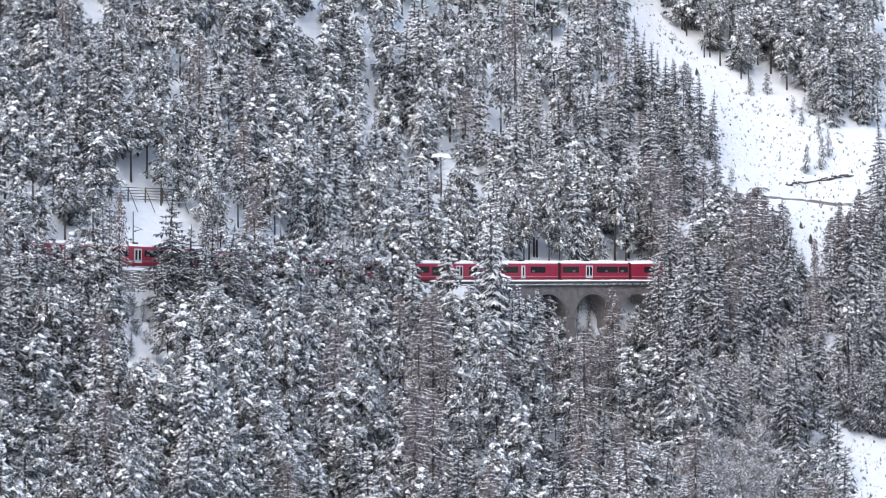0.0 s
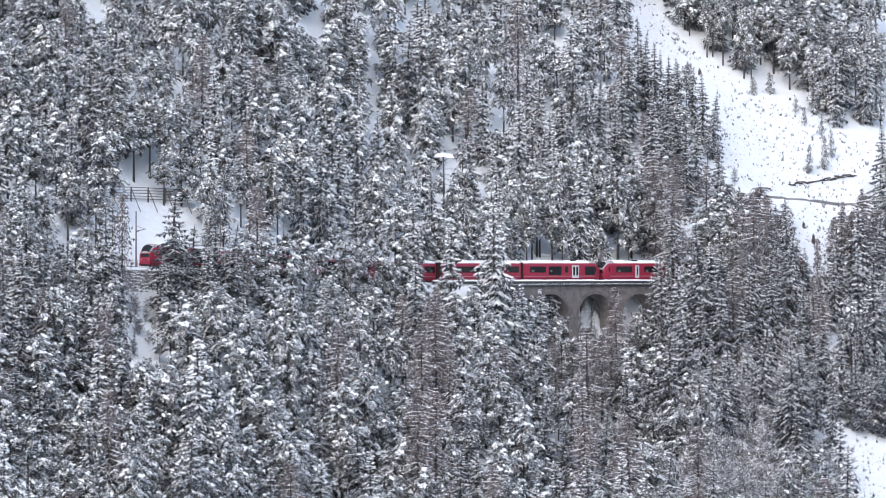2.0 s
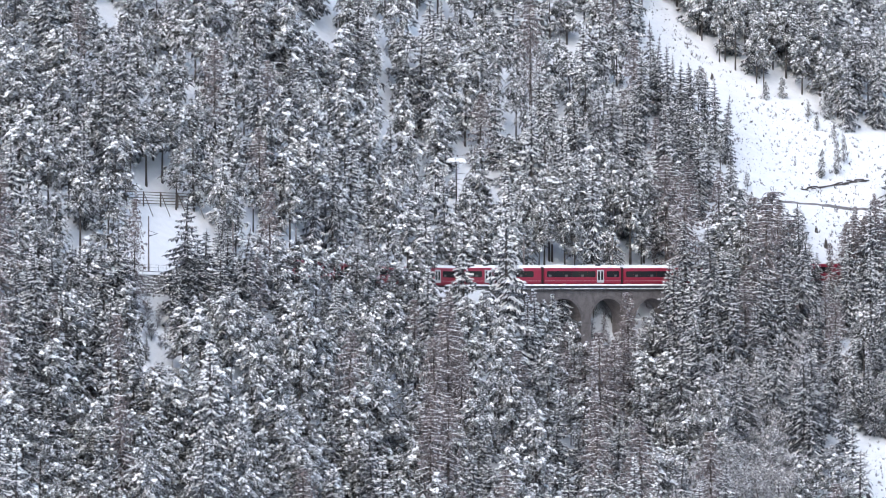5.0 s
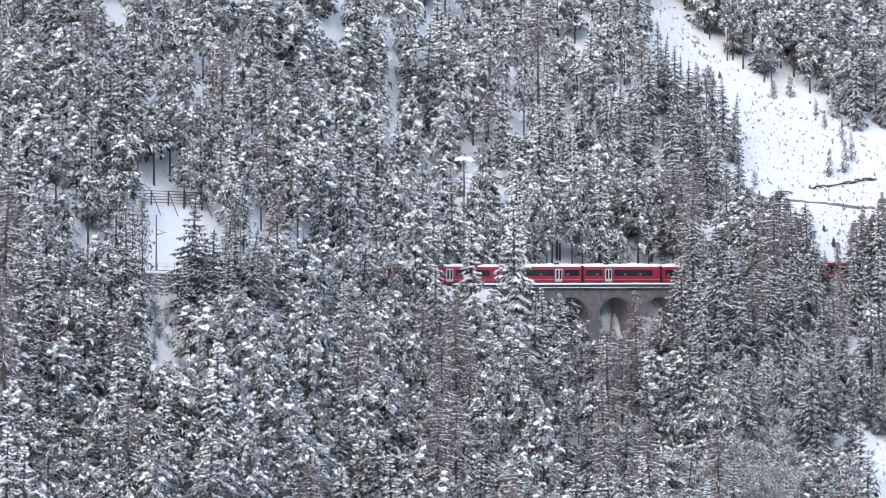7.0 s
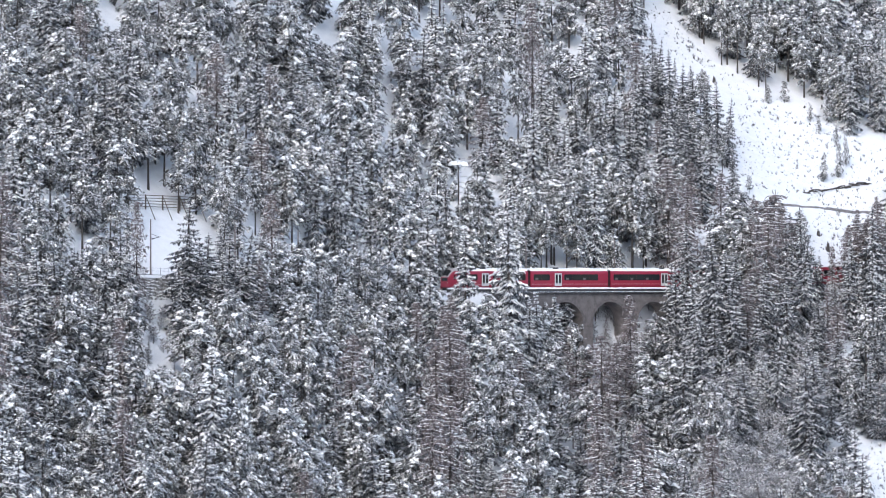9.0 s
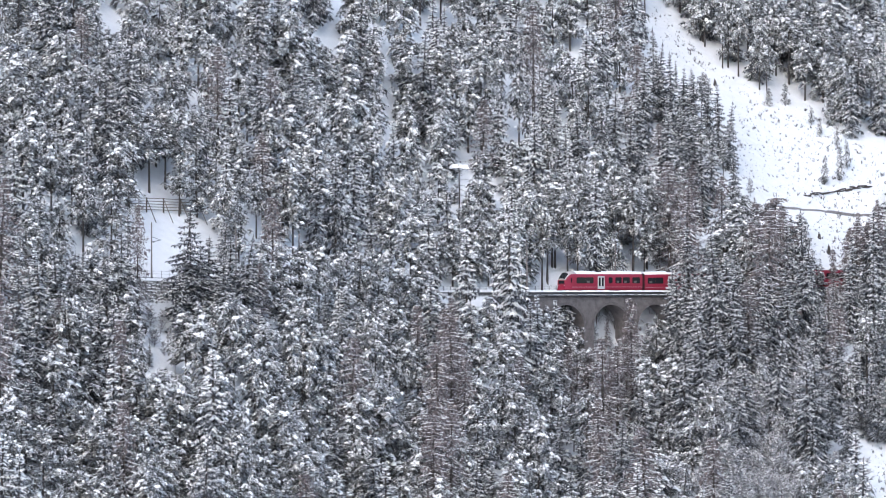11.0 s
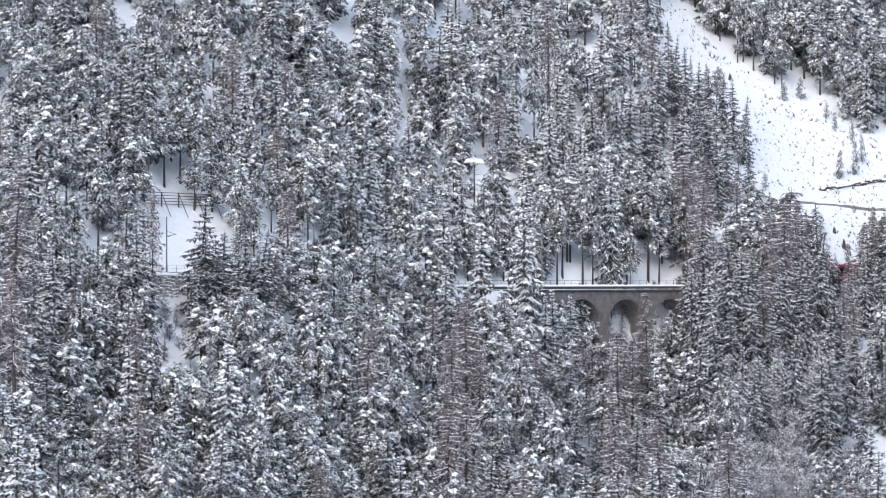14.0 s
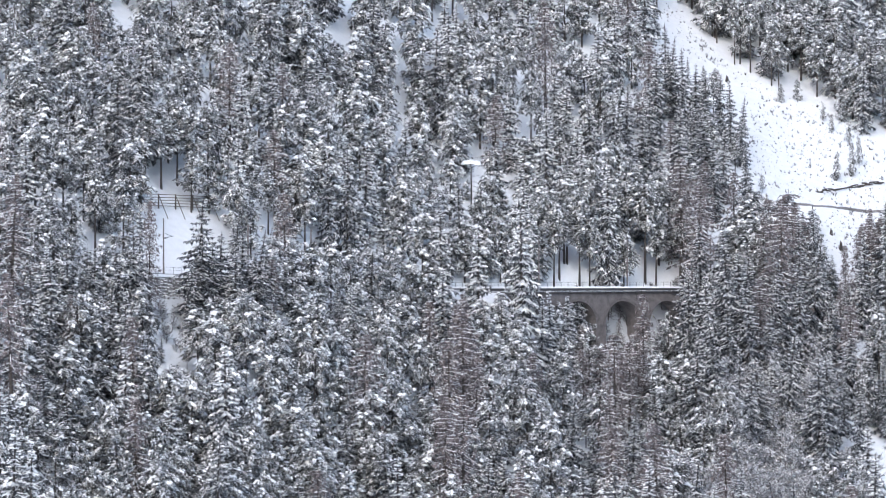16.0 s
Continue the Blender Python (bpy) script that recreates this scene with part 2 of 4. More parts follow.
    for side in (1,):
        for q in np.arange(a + 0.8, b, 1.6):
            p = Soup()
            p.limb((q, side * 2.1, 0.1), (q, side * 2.1, 1.15), 0.035, 0.035, 4)
            part("railing_post", p, STEEL, root)
        for zz in (0.65, 1.13):
            r = Soup()
            r.limb((a + 0.8, side * 2.1, zz), (b - 0.5, side * 2.1, zz), 0.025, 0.025, 4)
            part("railing_bar", r, STEEL, root)


STONE_DARK = material("arch_stone", (0.140, 0.127, 0.128), 0.9, spread=0.4, scale=5, bump=0.8)
build_viaduct()


def build_mast(s, height=9.3):
    root = tagged(new("catenary_mast"), "slim weathered steel catenary mast with a short bracket arm", "catenary mast", "catenary masts")
    x, y, z, h = on_line(s)
    root.matrix_world = pose(x - math.sin(h) * 2.45, y + math.cos(h) * 2.45, z - 0.45, 0, 0, math.degrees(h))
    p = Soup()
    p.limb((0, 0, -0.6), (0, 0, height), 0.16, 0.11, 6)
    part("pole", p, MAST, root)
    a = Soup()
    a.limb((0, 0, 6.1), (0, -2.4, 6.5), 0.05, 0.04, 5)
    a.limb((0, 0, 7.0), (0, -2.0, 6.5), 0.03, 0.03, 5)
    part("bracket_arm", a, STEEL, root)
    i = Soup()
    for q in range(4):
        i.limb((0, -0.35 - q * 0.09, 6.15 + q * 0.015), (0, -0.40 - q * 0.09, 6.16 + q * 0.015), 0.12, 0.12, 8)
    part("insulator", i, COPING, root)


for s in (-122.2, -98, -76, -55, -32.6, -12.3, 8.2, 28, 48):
    build_mast(s)


RUBBLE = material("rubble_stone", (0.24, 0.23, 0.23), 0.9, spread=0.45, scale=3, bump=0.6, dust=0.4)


def build_retaining_wall():
    root = tagged(new("retaining_wall"), "rough dry-stone retaining wall below the railway, dusted with snow", "retaining wall")
    rng = np.random.default_rng(8)
    core = Soup()
    core.grid(swept([(-2.25, -0.5), (-2.45, -0.5), (-3.4, -4.4), (-2.6, -4.6)], -150, -100, 2.0))
    part("wall_core", core, BALLAST, root, "snow-plastered wall face")
    cap = Soup()
    cap.grid(swept([(-1.9, -0.35), (-2.2, -0.12), (-2.7, -0.22), (-2.85, -0.6)], -150, -100, 1.0))
    part("snow_cap", cap, SNOW_CLUMP, root, "thick snow on the wall top", True)
    for row in range(7):
        s = -133.8 + rng.uniform(0, 0.5)
        while s < -111.8:
            w = rng.uniform(0.45, 1.0)
            x, y, z, h = on_line(s + w / 2)
            q = Soup()
            o = -2.55 - row * 0.13
            hh = rng.uniform(0.14, 0.30)
            q.box(-w / 2 + 0.04, -0.22, -hh, w / 2 - 0.04, 0.2, hh)
            q.v = [(vx * rng.uniform(0.7, 1.0), vy * rng.uniform(0.6, 1.3), vz * rng.uniform(0.6, 1.1)) for vx, vy, vz in q.v]
            ob = part("stone", q, RUBBLE, root)
            ob.matrix_world = pose(x - math.sin(h) * o, y + math.cos(h) * o, z - 0.95 - row * 0.5 + rng.uniform(-0.16, 0.16), rng.uniform(-12, 12), rng.uniform(-14, 14), math.degrees(h) + rng.uniform(-6, 6))
            if rng.random() < 0.8:
                sn = Soup()
                d = w * rng.uniform(0.3, 0.6)
                sn.grid([[(-d, -0.26, 0.2), (0, -0.28, 0.22), (d, -0.26, 0.2)], [(-d, -0.1, 0.32), (0, -0.08, 0.36), (d, -0.1, 0.3)], [(-d, 0.2, 0.25), (0, 0.2, 0.3), (d, 0.2, 0.25)]])
                part("snow_patch", sn, SNOW_CLUMP, root, "", True).matrix_world = ob.matrix_world
            s += w
    fence = tagged(new("wire_fence"), "low fence of thin dark posts along the track edge", "fence")
    for s in np.arange(-138, -104, 1.75):
        x, y, z, h = on_line(s)
        p = Soup()
        p.limb((x + math.sin(h) * 2.1, y - math.cos(h) * 2.1, z - 0.5), (x + math.sin(h) * 2.1, y - math.cos(h) * 2.1, z + 1.05), 0.04, 0.035, 4)
        part("post", p, STEEL, fence)
    for q in (0.55, 0.98):
        w = Soup()
        w.grid(swept([(-2.1, q), (-2.115, q + 0.02), (-2.085, q + 0.02)], -138, -104, 1.75), closed=True)
        part("wire", w, STEEL, fence)


build_retaining_wall()

# ---- trees ----


def trunk_of(h, r, rng, n=7, lean=0.02):
    s = Soup()
    a, b = rng.normal(0, lean, 2)
    rows = []
    for q in (-0.06, 0.0, 0.3, 0.6, 0.85, 1.0):
        rr = r * (1.25 if q <= 0 else (1 - q) ** 0.8 + 0.06)
        rows.append([(a * h * q * q + rr * math.cos(k * math.tau / n), b * h * q * q + rr * math.sin(k * math.tau / n), h * q) for k in range(n)])
    s.grid(rows, closed=True)
    return s, lambda q: Vector((a * h * q * q, b * h * q * q, h * q))


def snow_lump(soup, c, along, side, length, width, rise, rng, n=5):
    """A small uneven cushion of snow with a rounded top and a drooping rim."""
    rim = []
    for k in range(n):
        t = k * math.tau / n + rng.uniform(-0.3, 0.3)
        f = rng.uniform(0.65, 1.2)
        out = along * (math.cos(t) * length * f) + side * (math.sin(t) * width * f)
        rim.append(c + out - Vector((0, 0, rng.uniform(0.3, 1.2) * rise)))
    apex = c + Vector((0, 0, rise * 0.9)) + along * rng.uniform(-0.25, 0.25) * length
    i = len(soup.v)
    soup.v.extend(tuple(p) for p in rim)
    if n < 5:
        soup.v.append(tuple(apex))
        soup.f.extend((i + k, i + (k + 1) % n, i + n) for k in range(n))
        return
    soup.v.extend(tuple(c + (p - c) * 0.72 + Vector((0, 0, rise * 1.05))) for p in rim)
    soup.v.append(tuple(apex + Vector((0, 0, 0.12 * rise))))
    for k in range(n):
        j = (k + 1) % n
        soup.f.append((i + k, i + j, i + n + j, i + n + k))
        soup.f.append((i + n + k, i + n + j, i + 2 * n))


def spruce_meshes(seed, h, reach, snowy, bare_to=0.08, gap=1.06, fat=1.0):
    rng = np.random.default_rng(seed)
    trunk, axis = trunk_of(h, 0.011 * h + 0.05, rng)
    crown, snow = Soup(), Soup()
    z = bare_to
    while z < 0.985:
        prof = (1 - z) ** 0.8 * min(1, (z - bare_to) * 6 + 0.6)
        n = int((6.5 if z < 0.7 else 5) + rng.uniform(0, 1.5))
        az0 = rng.uniform(0, 6.3)
        for k in range(n):
            az = az0 + k * math.tau / n + rng.uniform(-0.35, 0.35)
            length = max(0.35, reach * prof * rng.uniform(0.62, 1.18))
            d = Vector((math.cos(az), math.sin(az), 0))
            side = Vector((-d.y, d.x, 0))
            slope = -0.12 - 0.66 * (1 - z) + 0.45 * z ** 4 + rng.uniform(-0.25, 0.12)
            p0 = axis(z) + Vector((0, 0, rng.uniform(-0.35, 0.35)))
            spine = [p0 + d * (length * f) + Vector((0, 0, length * (slope * f + 0.05 * f * f * f - 0.05 * math.sin(f * 3.1)))) for f in (0.05, 0.38, 0.70, 1.0)]
            w0 = 0.27 * length + 0.24
            laden = rng.random() < snowy + 0.15
            for j in range(3):
                a, b = spine[j], spine[j + 1]
                m = (a + b) / 2
                w = w0 * (0.8, 1.0, 0.65)[j]
                for sg in (-1, 1):
                    for f0, f1 in ((0.0, 0.55), (0.45, 1.0)):
                        s0, s1 = a.lerp(b, f0), a.lerp(b, f1)
                        tip = s1 + side * (sg * w * rng.uniform(0.55, 1.3)) + d * (0.3 * w) - Vector((0, 0, w * rng.uniform(0.3, 1.0)))
                        crown.poly(s0, s1, tip) if sg > 0 else crown.poly(s1, s0, tip)
                        if rng.random() < (0.62 if laden else 0.16):
                            lift = Vector((0, 0, 0.05 + 0.02 * fat))
                            q0, q1 = s0.lerp(s1, 0.4) + lift, s1.lerp(tip, rng.uniform(0.6, 0.95)) + lift
                            o = Vector((0, 0, (0.045 + 0.10 * w * rng.uniform(0.4, 1.1)) * fat ** 0.7)) + d * (0.04 * fat)
                            mid = q0.lerp(q1, 0.45)
                            snow.poly(q0, mid + o, q1, mid - o * 0.55)
                crown.poly(a, m - Vector((0, 0, w * rng.uniform(0.7, 1.5))) + side * rng.uniform(-0.3, 0.3) * w, b)
            if laden and rng.random() < 0.1 + 0.27 * fat:
                c = spine[1].lerp(spine[3], rng.uniform(0.1, 0.8)) + Vector((0, 0, 0.06))
                way = (spine[3] - spine[1]).normalized()
                flat = side + Vector((0, 0, rng.uniform(-0.2, 0.2)))
                tuft(snow, c, way, flat.normalized(), (0.13 + 0.35 * w0) * fat ** 0.6 * rng.uniform(0.5, 1.0), 4, 0.55, 0.3, rng, 0.5)
        z += gap * rng.uniform(0.7, 1.2) * (0.65 + 0.6 * (1 - z)) / h
    crown.poly(axis(1.0) + Vector((0, 0, 0.6)), axis(0.96) + Vector((0.14, 0, 0)), axis(0.96) + Vector((-0.1, 0.12, 0)))
    return trunk, crown, snow


def tuft(soup, c, along, side, size, points, droop, lift, rng, thin=0.45):
    """A ragged star of fingers bent over a branch end: needles, or the snow that lies on them."""
    up = along.cross(side)
    i, n = len(soup.v), 2 * points
    a0 = rng.uniform(0, math.tau)
    for k in range(n):
        a = a0 + (k + rng.uniform(-0.3, 0.3)) * math.tau / n
        r = size * (rng.uniform(0.8, 1.35) if k % 2 else thin * rng.uniform(0.7, 1.3))
        p = c + along * (math.cos(a) * r) + side * (math.sin(a) * r * 0.8)
        soup.v.append((p.x, p.y, p.z - droop * r * r / size))
    soup.v.append(tuple(c + up * (lift * size) + along * (rng.uniform(-0.2, 0.2) * size)))
    soup.f.extend((i + k, i + (k + 1) % n, i + n) for k in range(n))


def pine_meshes(seed, h, reach, snowy, bare_to=0.25, big=1.0, heavy=1.0):
    rng = np.random.default_rng(seed)
    count = int(30 / big)
    trunk, axis = trunk_of(h, 0.0085 * h + 0.03, rng, lean=0.025)
    crown, snow = Soup(), Soup()
    for k in range(count):
        z = bare_to + (0.98 - bare_to) * (k + rng.random()) / count
        t = (z - bare_to) / (1 - bare_to)
        prof = min(1.0, 0.55 + 2.2 * t) * (1 - t) ** 0.5
        az, rad = k * 2.399 + rng.uniform(-0.5, 0.5), 0.3 + reach * prof * rng.uniform(0.55, 1.12)
        base = axis(z)
        d = Vector((math.cos(az), math.sin(az), 0))
        across = Vector((-d.y, d.x, 0))
        rise = rng.uniform(-0.55, 0.15)
        if rad > 1.0 and k % 3 == 0:
            trunk.limb(base - Vector((0, 0, 0.25)), base + d * rad * 0.8 + Vector((0, 0, rad * 0.8 * rise - 0.1)), 0.06, 0.02, 3)
        for f in (0.45, 1.0) if rad > 1.1 else (0.8,):
            size = rng.uniform(0.75, 1.25) * (1.05 - 0.4 * t) * big
            c = base + d * (rad * f) + across * (rng.uniform(-0.35, 0.35) * rad * f) + Vector((0, 0, rad * f * rise + rng.uniform(-0.25, 0.25)))
            tip = rng.uniform(0.15, 0.95)
            along = (d + across * rng.uniform(-0.4, 0.4) - Vector((0, 0, tip))).normalized()
            side = Vector((-along.y, along.x, rng.uniform(-0.25, 0.25))).normalized()
            side = (side - along * side.dot(along)).normalized()
            tuft(crown, c, along, side, size, 6, 0.35, 0.25, rng)
            tuft(crown, c - Vector((0, 0, 0.42 * size)) - d * 0.2 * size, along, side, size * 0.9, 4, 0.75, 0.1, rng, 0.6)
            for q in range(3):
                e = Vector(rng.normal(0, 1, 3)).normalized() * size
                p = c + along * (rng.uniform(-0.9, 0.9) * size) + side * (rng.uniform(-0.8, 0.8) * size) - Vector((0, 0, rng.uniform(-0.1, 0.5) * size))
                o = e.orthogonal().normalized() * (0.13 * size)
                crown.poly(p - o, p + o, p + e * 0.55)
            up = along.cross(side)
            load = rng.random() < 0.25 + 0.35 * snowy
            for q in range(int(1.6 * heavy + rng.uniform(0.6, 2.4)) if load else 1):
                if rng.random() < snowy:
                    f, g = rng.uniform(-0.5, 0.75), rng.uniform(-0.6, 0.6)
                    p = c + up * (0.25 * size * (1 - 0.8 * (f * f + g * g))) + along * (f * size) + side * (g * size) + Vector((0, 0, 0.08 - 0.35 * size * (f * f + g * g)))
                    tuft(snow, p, along, side, size ** 0.5 * (rng.uniform(0.25, 0.52) if load else rng.uniform(0.15, 0.32)), 4, 0.35, 0.32, rng, 0.64)
            for q in range(int((9 if load else 2) * heavy)):
                if rng.random() < 0.4 + 0.55 * snowy:
                    p = c + along * (rng.uniform(-0.9, 1.0) * size) + side * (rng.uniform(-0.85, 0.85) * size) - Vector((0, 0, rng.uniform(-0.15, 0.45) * size))
                    e = (along * rng.uniform(0.2, 1) + side * rng.uniform(-0.9, 0.9) - Vector((0, 0, rng.uniform(0, 0.5)))).normalized() * (rng.uniform(0.16, 0.42) * size / big ** 0.5)
                    o = Vector((e.y, -e.x, 0.45 * e.length)).normalized() * rng.uniform(0.07, 0.16)
                    snow.poly(p - e * 0.4, p + o, p + e, p - o * 0.7)
    return trunk, crown, snow


def larch_meshes(seed, h, reach, snowy):
    rng = np.random.default_rng(seed)
    trunk, axis = trunk_of(h, 0.010 * h + 0.05, rng)
    crown, snow = Soup(), Soup()
    z = 0.16
    while z < 0.98:
        for k in range(4):
            az = k * 1.57 + rng.uniform(-0.7, 0.7)
            length = max(0.35, reach * (1 - z) ** 0.6 * rng.uniform(0.6, 1.2))
            d = Vector((math.cos(az), math.sin(az), 0))
            p0 = axis(z)
            drop = 0.55 * (1 - z) + rng.uniform(-0.05, 0.3)
            pts = [p0 + d * (length * f) + Vector((0, 0, length * (-drop * f + 0.10 * f * f))) for f in (0, 0.5, 0.8, 1.0)]
            for j in range(2):
                crown.limb(pts[j], pts[j + 1], 0.05 * (1 - 0.3 * j), 0.05 * (1 - 0.35 * (j + 1)), 3)
            if rng.random() < snowy:
                for j in range(3):
                    a, b = pts[j] + Vector((0, 0, 0.05)), pts[j + 1] + Vector((0, 0, 0.05))
                    w = Vector((-d.y, d.x, 0)) * 0.035
                    snow.poly(a - w, b - w * 0.7, b + Vector((0, 0, 0.05)), a + Vector((0, 0, 0.06)))
                    snow.poly(a + Vector((0, 0, 0.06)), b + Vector((0, 0, 0.05)), b + w * 0.7, a + w)
            for q in range(8):
                f = rng.uniform(0.1, 1.08)
                p = pts[0].lerp(pts[3], f) + Vector((0, 0, length * (-0.1 * math.sin(3.1 * f))))
                e = (d * rng.uniform(-0.2, 0.6) + Vector((-d.y, d.x, 0)) * rng.uniform(-0.7, 0.7) - Vector((0, 0, rng.uniform(0.1, 0.9)))) * rng.uniform(0.4, 1.15)
                o = Vector(rng.normal(0, 0.10, 3))
                crown.poly(p - o, p + o, p + e)
        z += rng.uniform(0.38, 0.6) / h
    return trunk, crown, snow


def bare_meshes(seed, h, reach, snowy):
    """A leafless young broadleaf tree with frosted twigs."""
    rng = np.random.default_rng(seed)
    trunk, axis = trunk_of(h * 0.9, 0.007 * h + 0.02, rng, 5, 0.05)
    crown, snow = Soup(), Soup()
    for k in range(54):
        z = rng.uniform(0.12, 0.98)
        az = k * 2.4
        d = Vector((math.cos(az), math.sin(az), rng.uniform(0.5, 1.5))).normalized()
        length = reach * (1.15 - 0.7 * z) * rng.uniform(0.6, 1.2)
        p, q = axis(z * 0.9), axis(z * 0.9) + d * length
        crown.limb(p, q, 0.028, 0.012, 3)
        for j in range(15):
            f = rng.uniform(0.2, 1.0)
            a = p.lerp(q, f)
            e = (d + Vector(rng.normal(0, 0.8, 3))).normalized() * rng.uniform(0.3, 0.8)
            o = Vector(rng.normal(0, 0.052, 3))
            crown.poly(a - o, a + o, a + e)
            if rng.random() < snowy:
                s = a + e * rng.uniform(0.3, 0.8)
                w = Vector(rng.normal(0, 0.07, 3))
                snow.poly(s + w, s - w + Vector((0, 0, 0.03)), s + Vector((w.y, -w.x, 0.10)))
    return trunk, crown, snow


KINDS = {
    "spruce": ("spruce", NEEDLES, "dark green spruce with snow lying on its drooping boughs", "spruce tree", "mountainside spruces"),
    "snowy": ("spruce", NEEDLES, "spruce thickly loaded with fresh snow", "spruce tree", "mountainside spruces"),
    "pine": ("pine_tree", PINE_NEEDLES, "snow-flecked pine with clumped grey-green foliage", "pine tree", "mountainside pines"),
    "larch": ("larch_tree", LARCH_TWIG, "bare brown larch with thin snow-lined branches", "larch tree", "mountainside larches"),
    "bare": ("leafless_tree", BARE_TWIG, "leafless young tree with frosted grey twigs", "leafless tree", "frosted thicket trees"),
}


def make_models():
    made = {}
    specs = {
        "spruce": [spruce_meshes(11 + k, h, r, s) for k, (h, r, s) in enumerate(((20, 4.0, 0.34), (17, 3.4, 0.58), (23, 4.3, 0.28), (15, 3.2, 0.6), (19, 3.6, 0.62)))],
        "snowy": [spruce_meshes(31 + k, h, r, s, fat=1.7) for k, (h, r, s) in enumerate(((18, 3.4, 0.85), (15, 2.9, 0.92), (21, 3.7, 0.8)))],
        "pine": [pine_meshes(51 + k, *row) for k, row in enumerate(((14, 3.0, 0.75, 0.16, 1.0, 1.0), (16, 3.2, 0.5, 0.24, 0.88, 0.9), (12, 2.8, 1.0, 0.12, 1.15, 1.5), (15, 2.7, 0.65, 0.42, 0.9, 0.9), (13, 3.0, 0.4, 0.12, 0.85, 0.8), (16, 3.1, 1.0, 0.2, 1.05, 1.6), (17, 2.5, 0.55, 0.5, 0.9, 0.9)))],
        "larch": [larch_meshes(71 + k, h, r, s) for k, (h, r, s) in enumerate(((21, 4.3, 0.55), (18, 3.8, 0.65), (23, 4.6, 0.5)))],
        "bare": [bare_meshes(91 + k, h, r, s) for k, (h, r, s) in enumerate(((9, 2.4, 0.5), (11, 2.8, 0.4), (7, 2.1, 0.6)))],
    }
    heights = {"spruce": (20, 17, 23, 15, 19), "snowy": (18, 15, 21), "pine": (14, 16, 12, 15, 13, 16, 17), "larch": (21, 18, 23), "bare": (9, 11, 7)}
    for kind, sets in specs.items():
        name, mat = KINDS[kind][:2]
        made[kind] = [(h, [t.mesh("trunk", BARK, True), c.mesh("crown", mat), s.mesh("snow", SNOW_CLUMP, True)]) for h, (t, c, s) in zip(heights[kind], sets)]
    return made


MODELS = make_models()


def tree_pose(x, y, z, k, turn, width):
    return Matrix.Translation((x, y, z - 0.1)) @ Matrix.Rotation(turn, 4, "Z") @ Matrix.Diagonal((k * width, k * width, k, 1))


def plant(kind, x, y, z, height, turn, model, width=1.0):
    name, _, label, category, group = KINDS[kind]
    h, meshes = MODELS[kind][model % len(MODELS[kind])]
    root = tagged(new(name), label, category, group)
    k = height / h
    root.matrix_world = tree_pose(x, y, z, k, turn, width)
    for part_name, me in zip(("trunk", "crown", "snow"), meshes):
        ob = new(part_name, me)
        ob.parent = root
        if part_name == "snow":
            tagged(ob, kind="stuff")
    return root


# open places on the hillside, as outlines in metres across and metres above the rails
OPEN = (
    ((32, 53), (35.3, 43.5), (38.5, 40), (44, 38.5), (47.5, 35), (48.5, 24.6), (50, 17.7), (54, 16.5), (61.5, 11), (62, 1), (66, 1), (67.5, 12), (74, 12), (75, 25), (69, 26.5), (65, 28.5), (60.4, 33.5), (57.4, 32.5), (52.4, 35), (45, 39.5), (39.5, 44), (35, 51), (34, 53)),
    ((-57.5, 13.5), (-44, 12), (-43.6, 2), (-49, 2), (-49.3, -5), (-51, -13), (-54.5, -13.5), (-55.5, -5), (-57.5, 2)),
    ((-38.5, 9.6), (-34, 9.6), (-34, 6.5), (-38.5, 6.5)),
    ((71.5, -27), (80, -29), (80, -41), (74, -41)),
    ((-23.4, 52), (-21.4, 52), (-21.6, 44), (-23, 44)),
    ((-8, 26.5), (-6, 26.5), (-5, 20.5), (-6.7, 20.5)),
    ((-2.4, 23.2), (1.7, 23.2), (0.6, 17), (-1.4, 17)),
    ((-13.8, 37), (-11.8, 37), (-12, 33.5), (-13.4, 33.5)),
    ((-11, 51), (-9, 51), (-9.4, 47), (-10.6, 47)),
    ((-7, 36), (-5.9, 36), (-5.7, 32), (-6.6, 32)),
    ((-30, 41), (-28.8, 41), (-27.6, 37), (-28.6, 37)),
    ((28.2, 40), (29.4, 40), (29.2, 36), (28.4, 36)),
    ((5.8, -18.5), (7.8, -18.5), (7.6, -25), (6, -25)),
)

# where the railway lies open to the valley
OPEN_LINE = (
    ((-4, 3.4), (-0.8, 3.4), (-0.8, -0.4), (-4, -0.4)),
    ((1.6, 3.4), (5.5, 3.4), (5.5, -0.4), (1.6, -0.4)),
    ((10.6, 3.4), (35.3, 3.4), (35.3, -0.4), (32.5, -7), (28.5, -11), (22, -11), (21, -3), (20, -0.6), (10.6, -0.6)),
)


def inside(a, u, shape):
    hit = False
    for (x0, y0), (x1, y1) in zip(shape, shape[1:] + shape[:1]):
        if (y0 > u) != (y1 > u) and a < (x1 - x0) * (u - y0) / (y1 - y0) + x0:
            hit = not hit
    return hit


def is_open(a, u, line=False):
    return any(inside(a, u, s) for s in (OPEN + OPEN_LINE if line else OPEN))


def blob(a, u, ca, cu, ra, ru):
    return math.exp(-((a - ca) / ra) ** 2 - ((u - cu) / ru) ** 2)


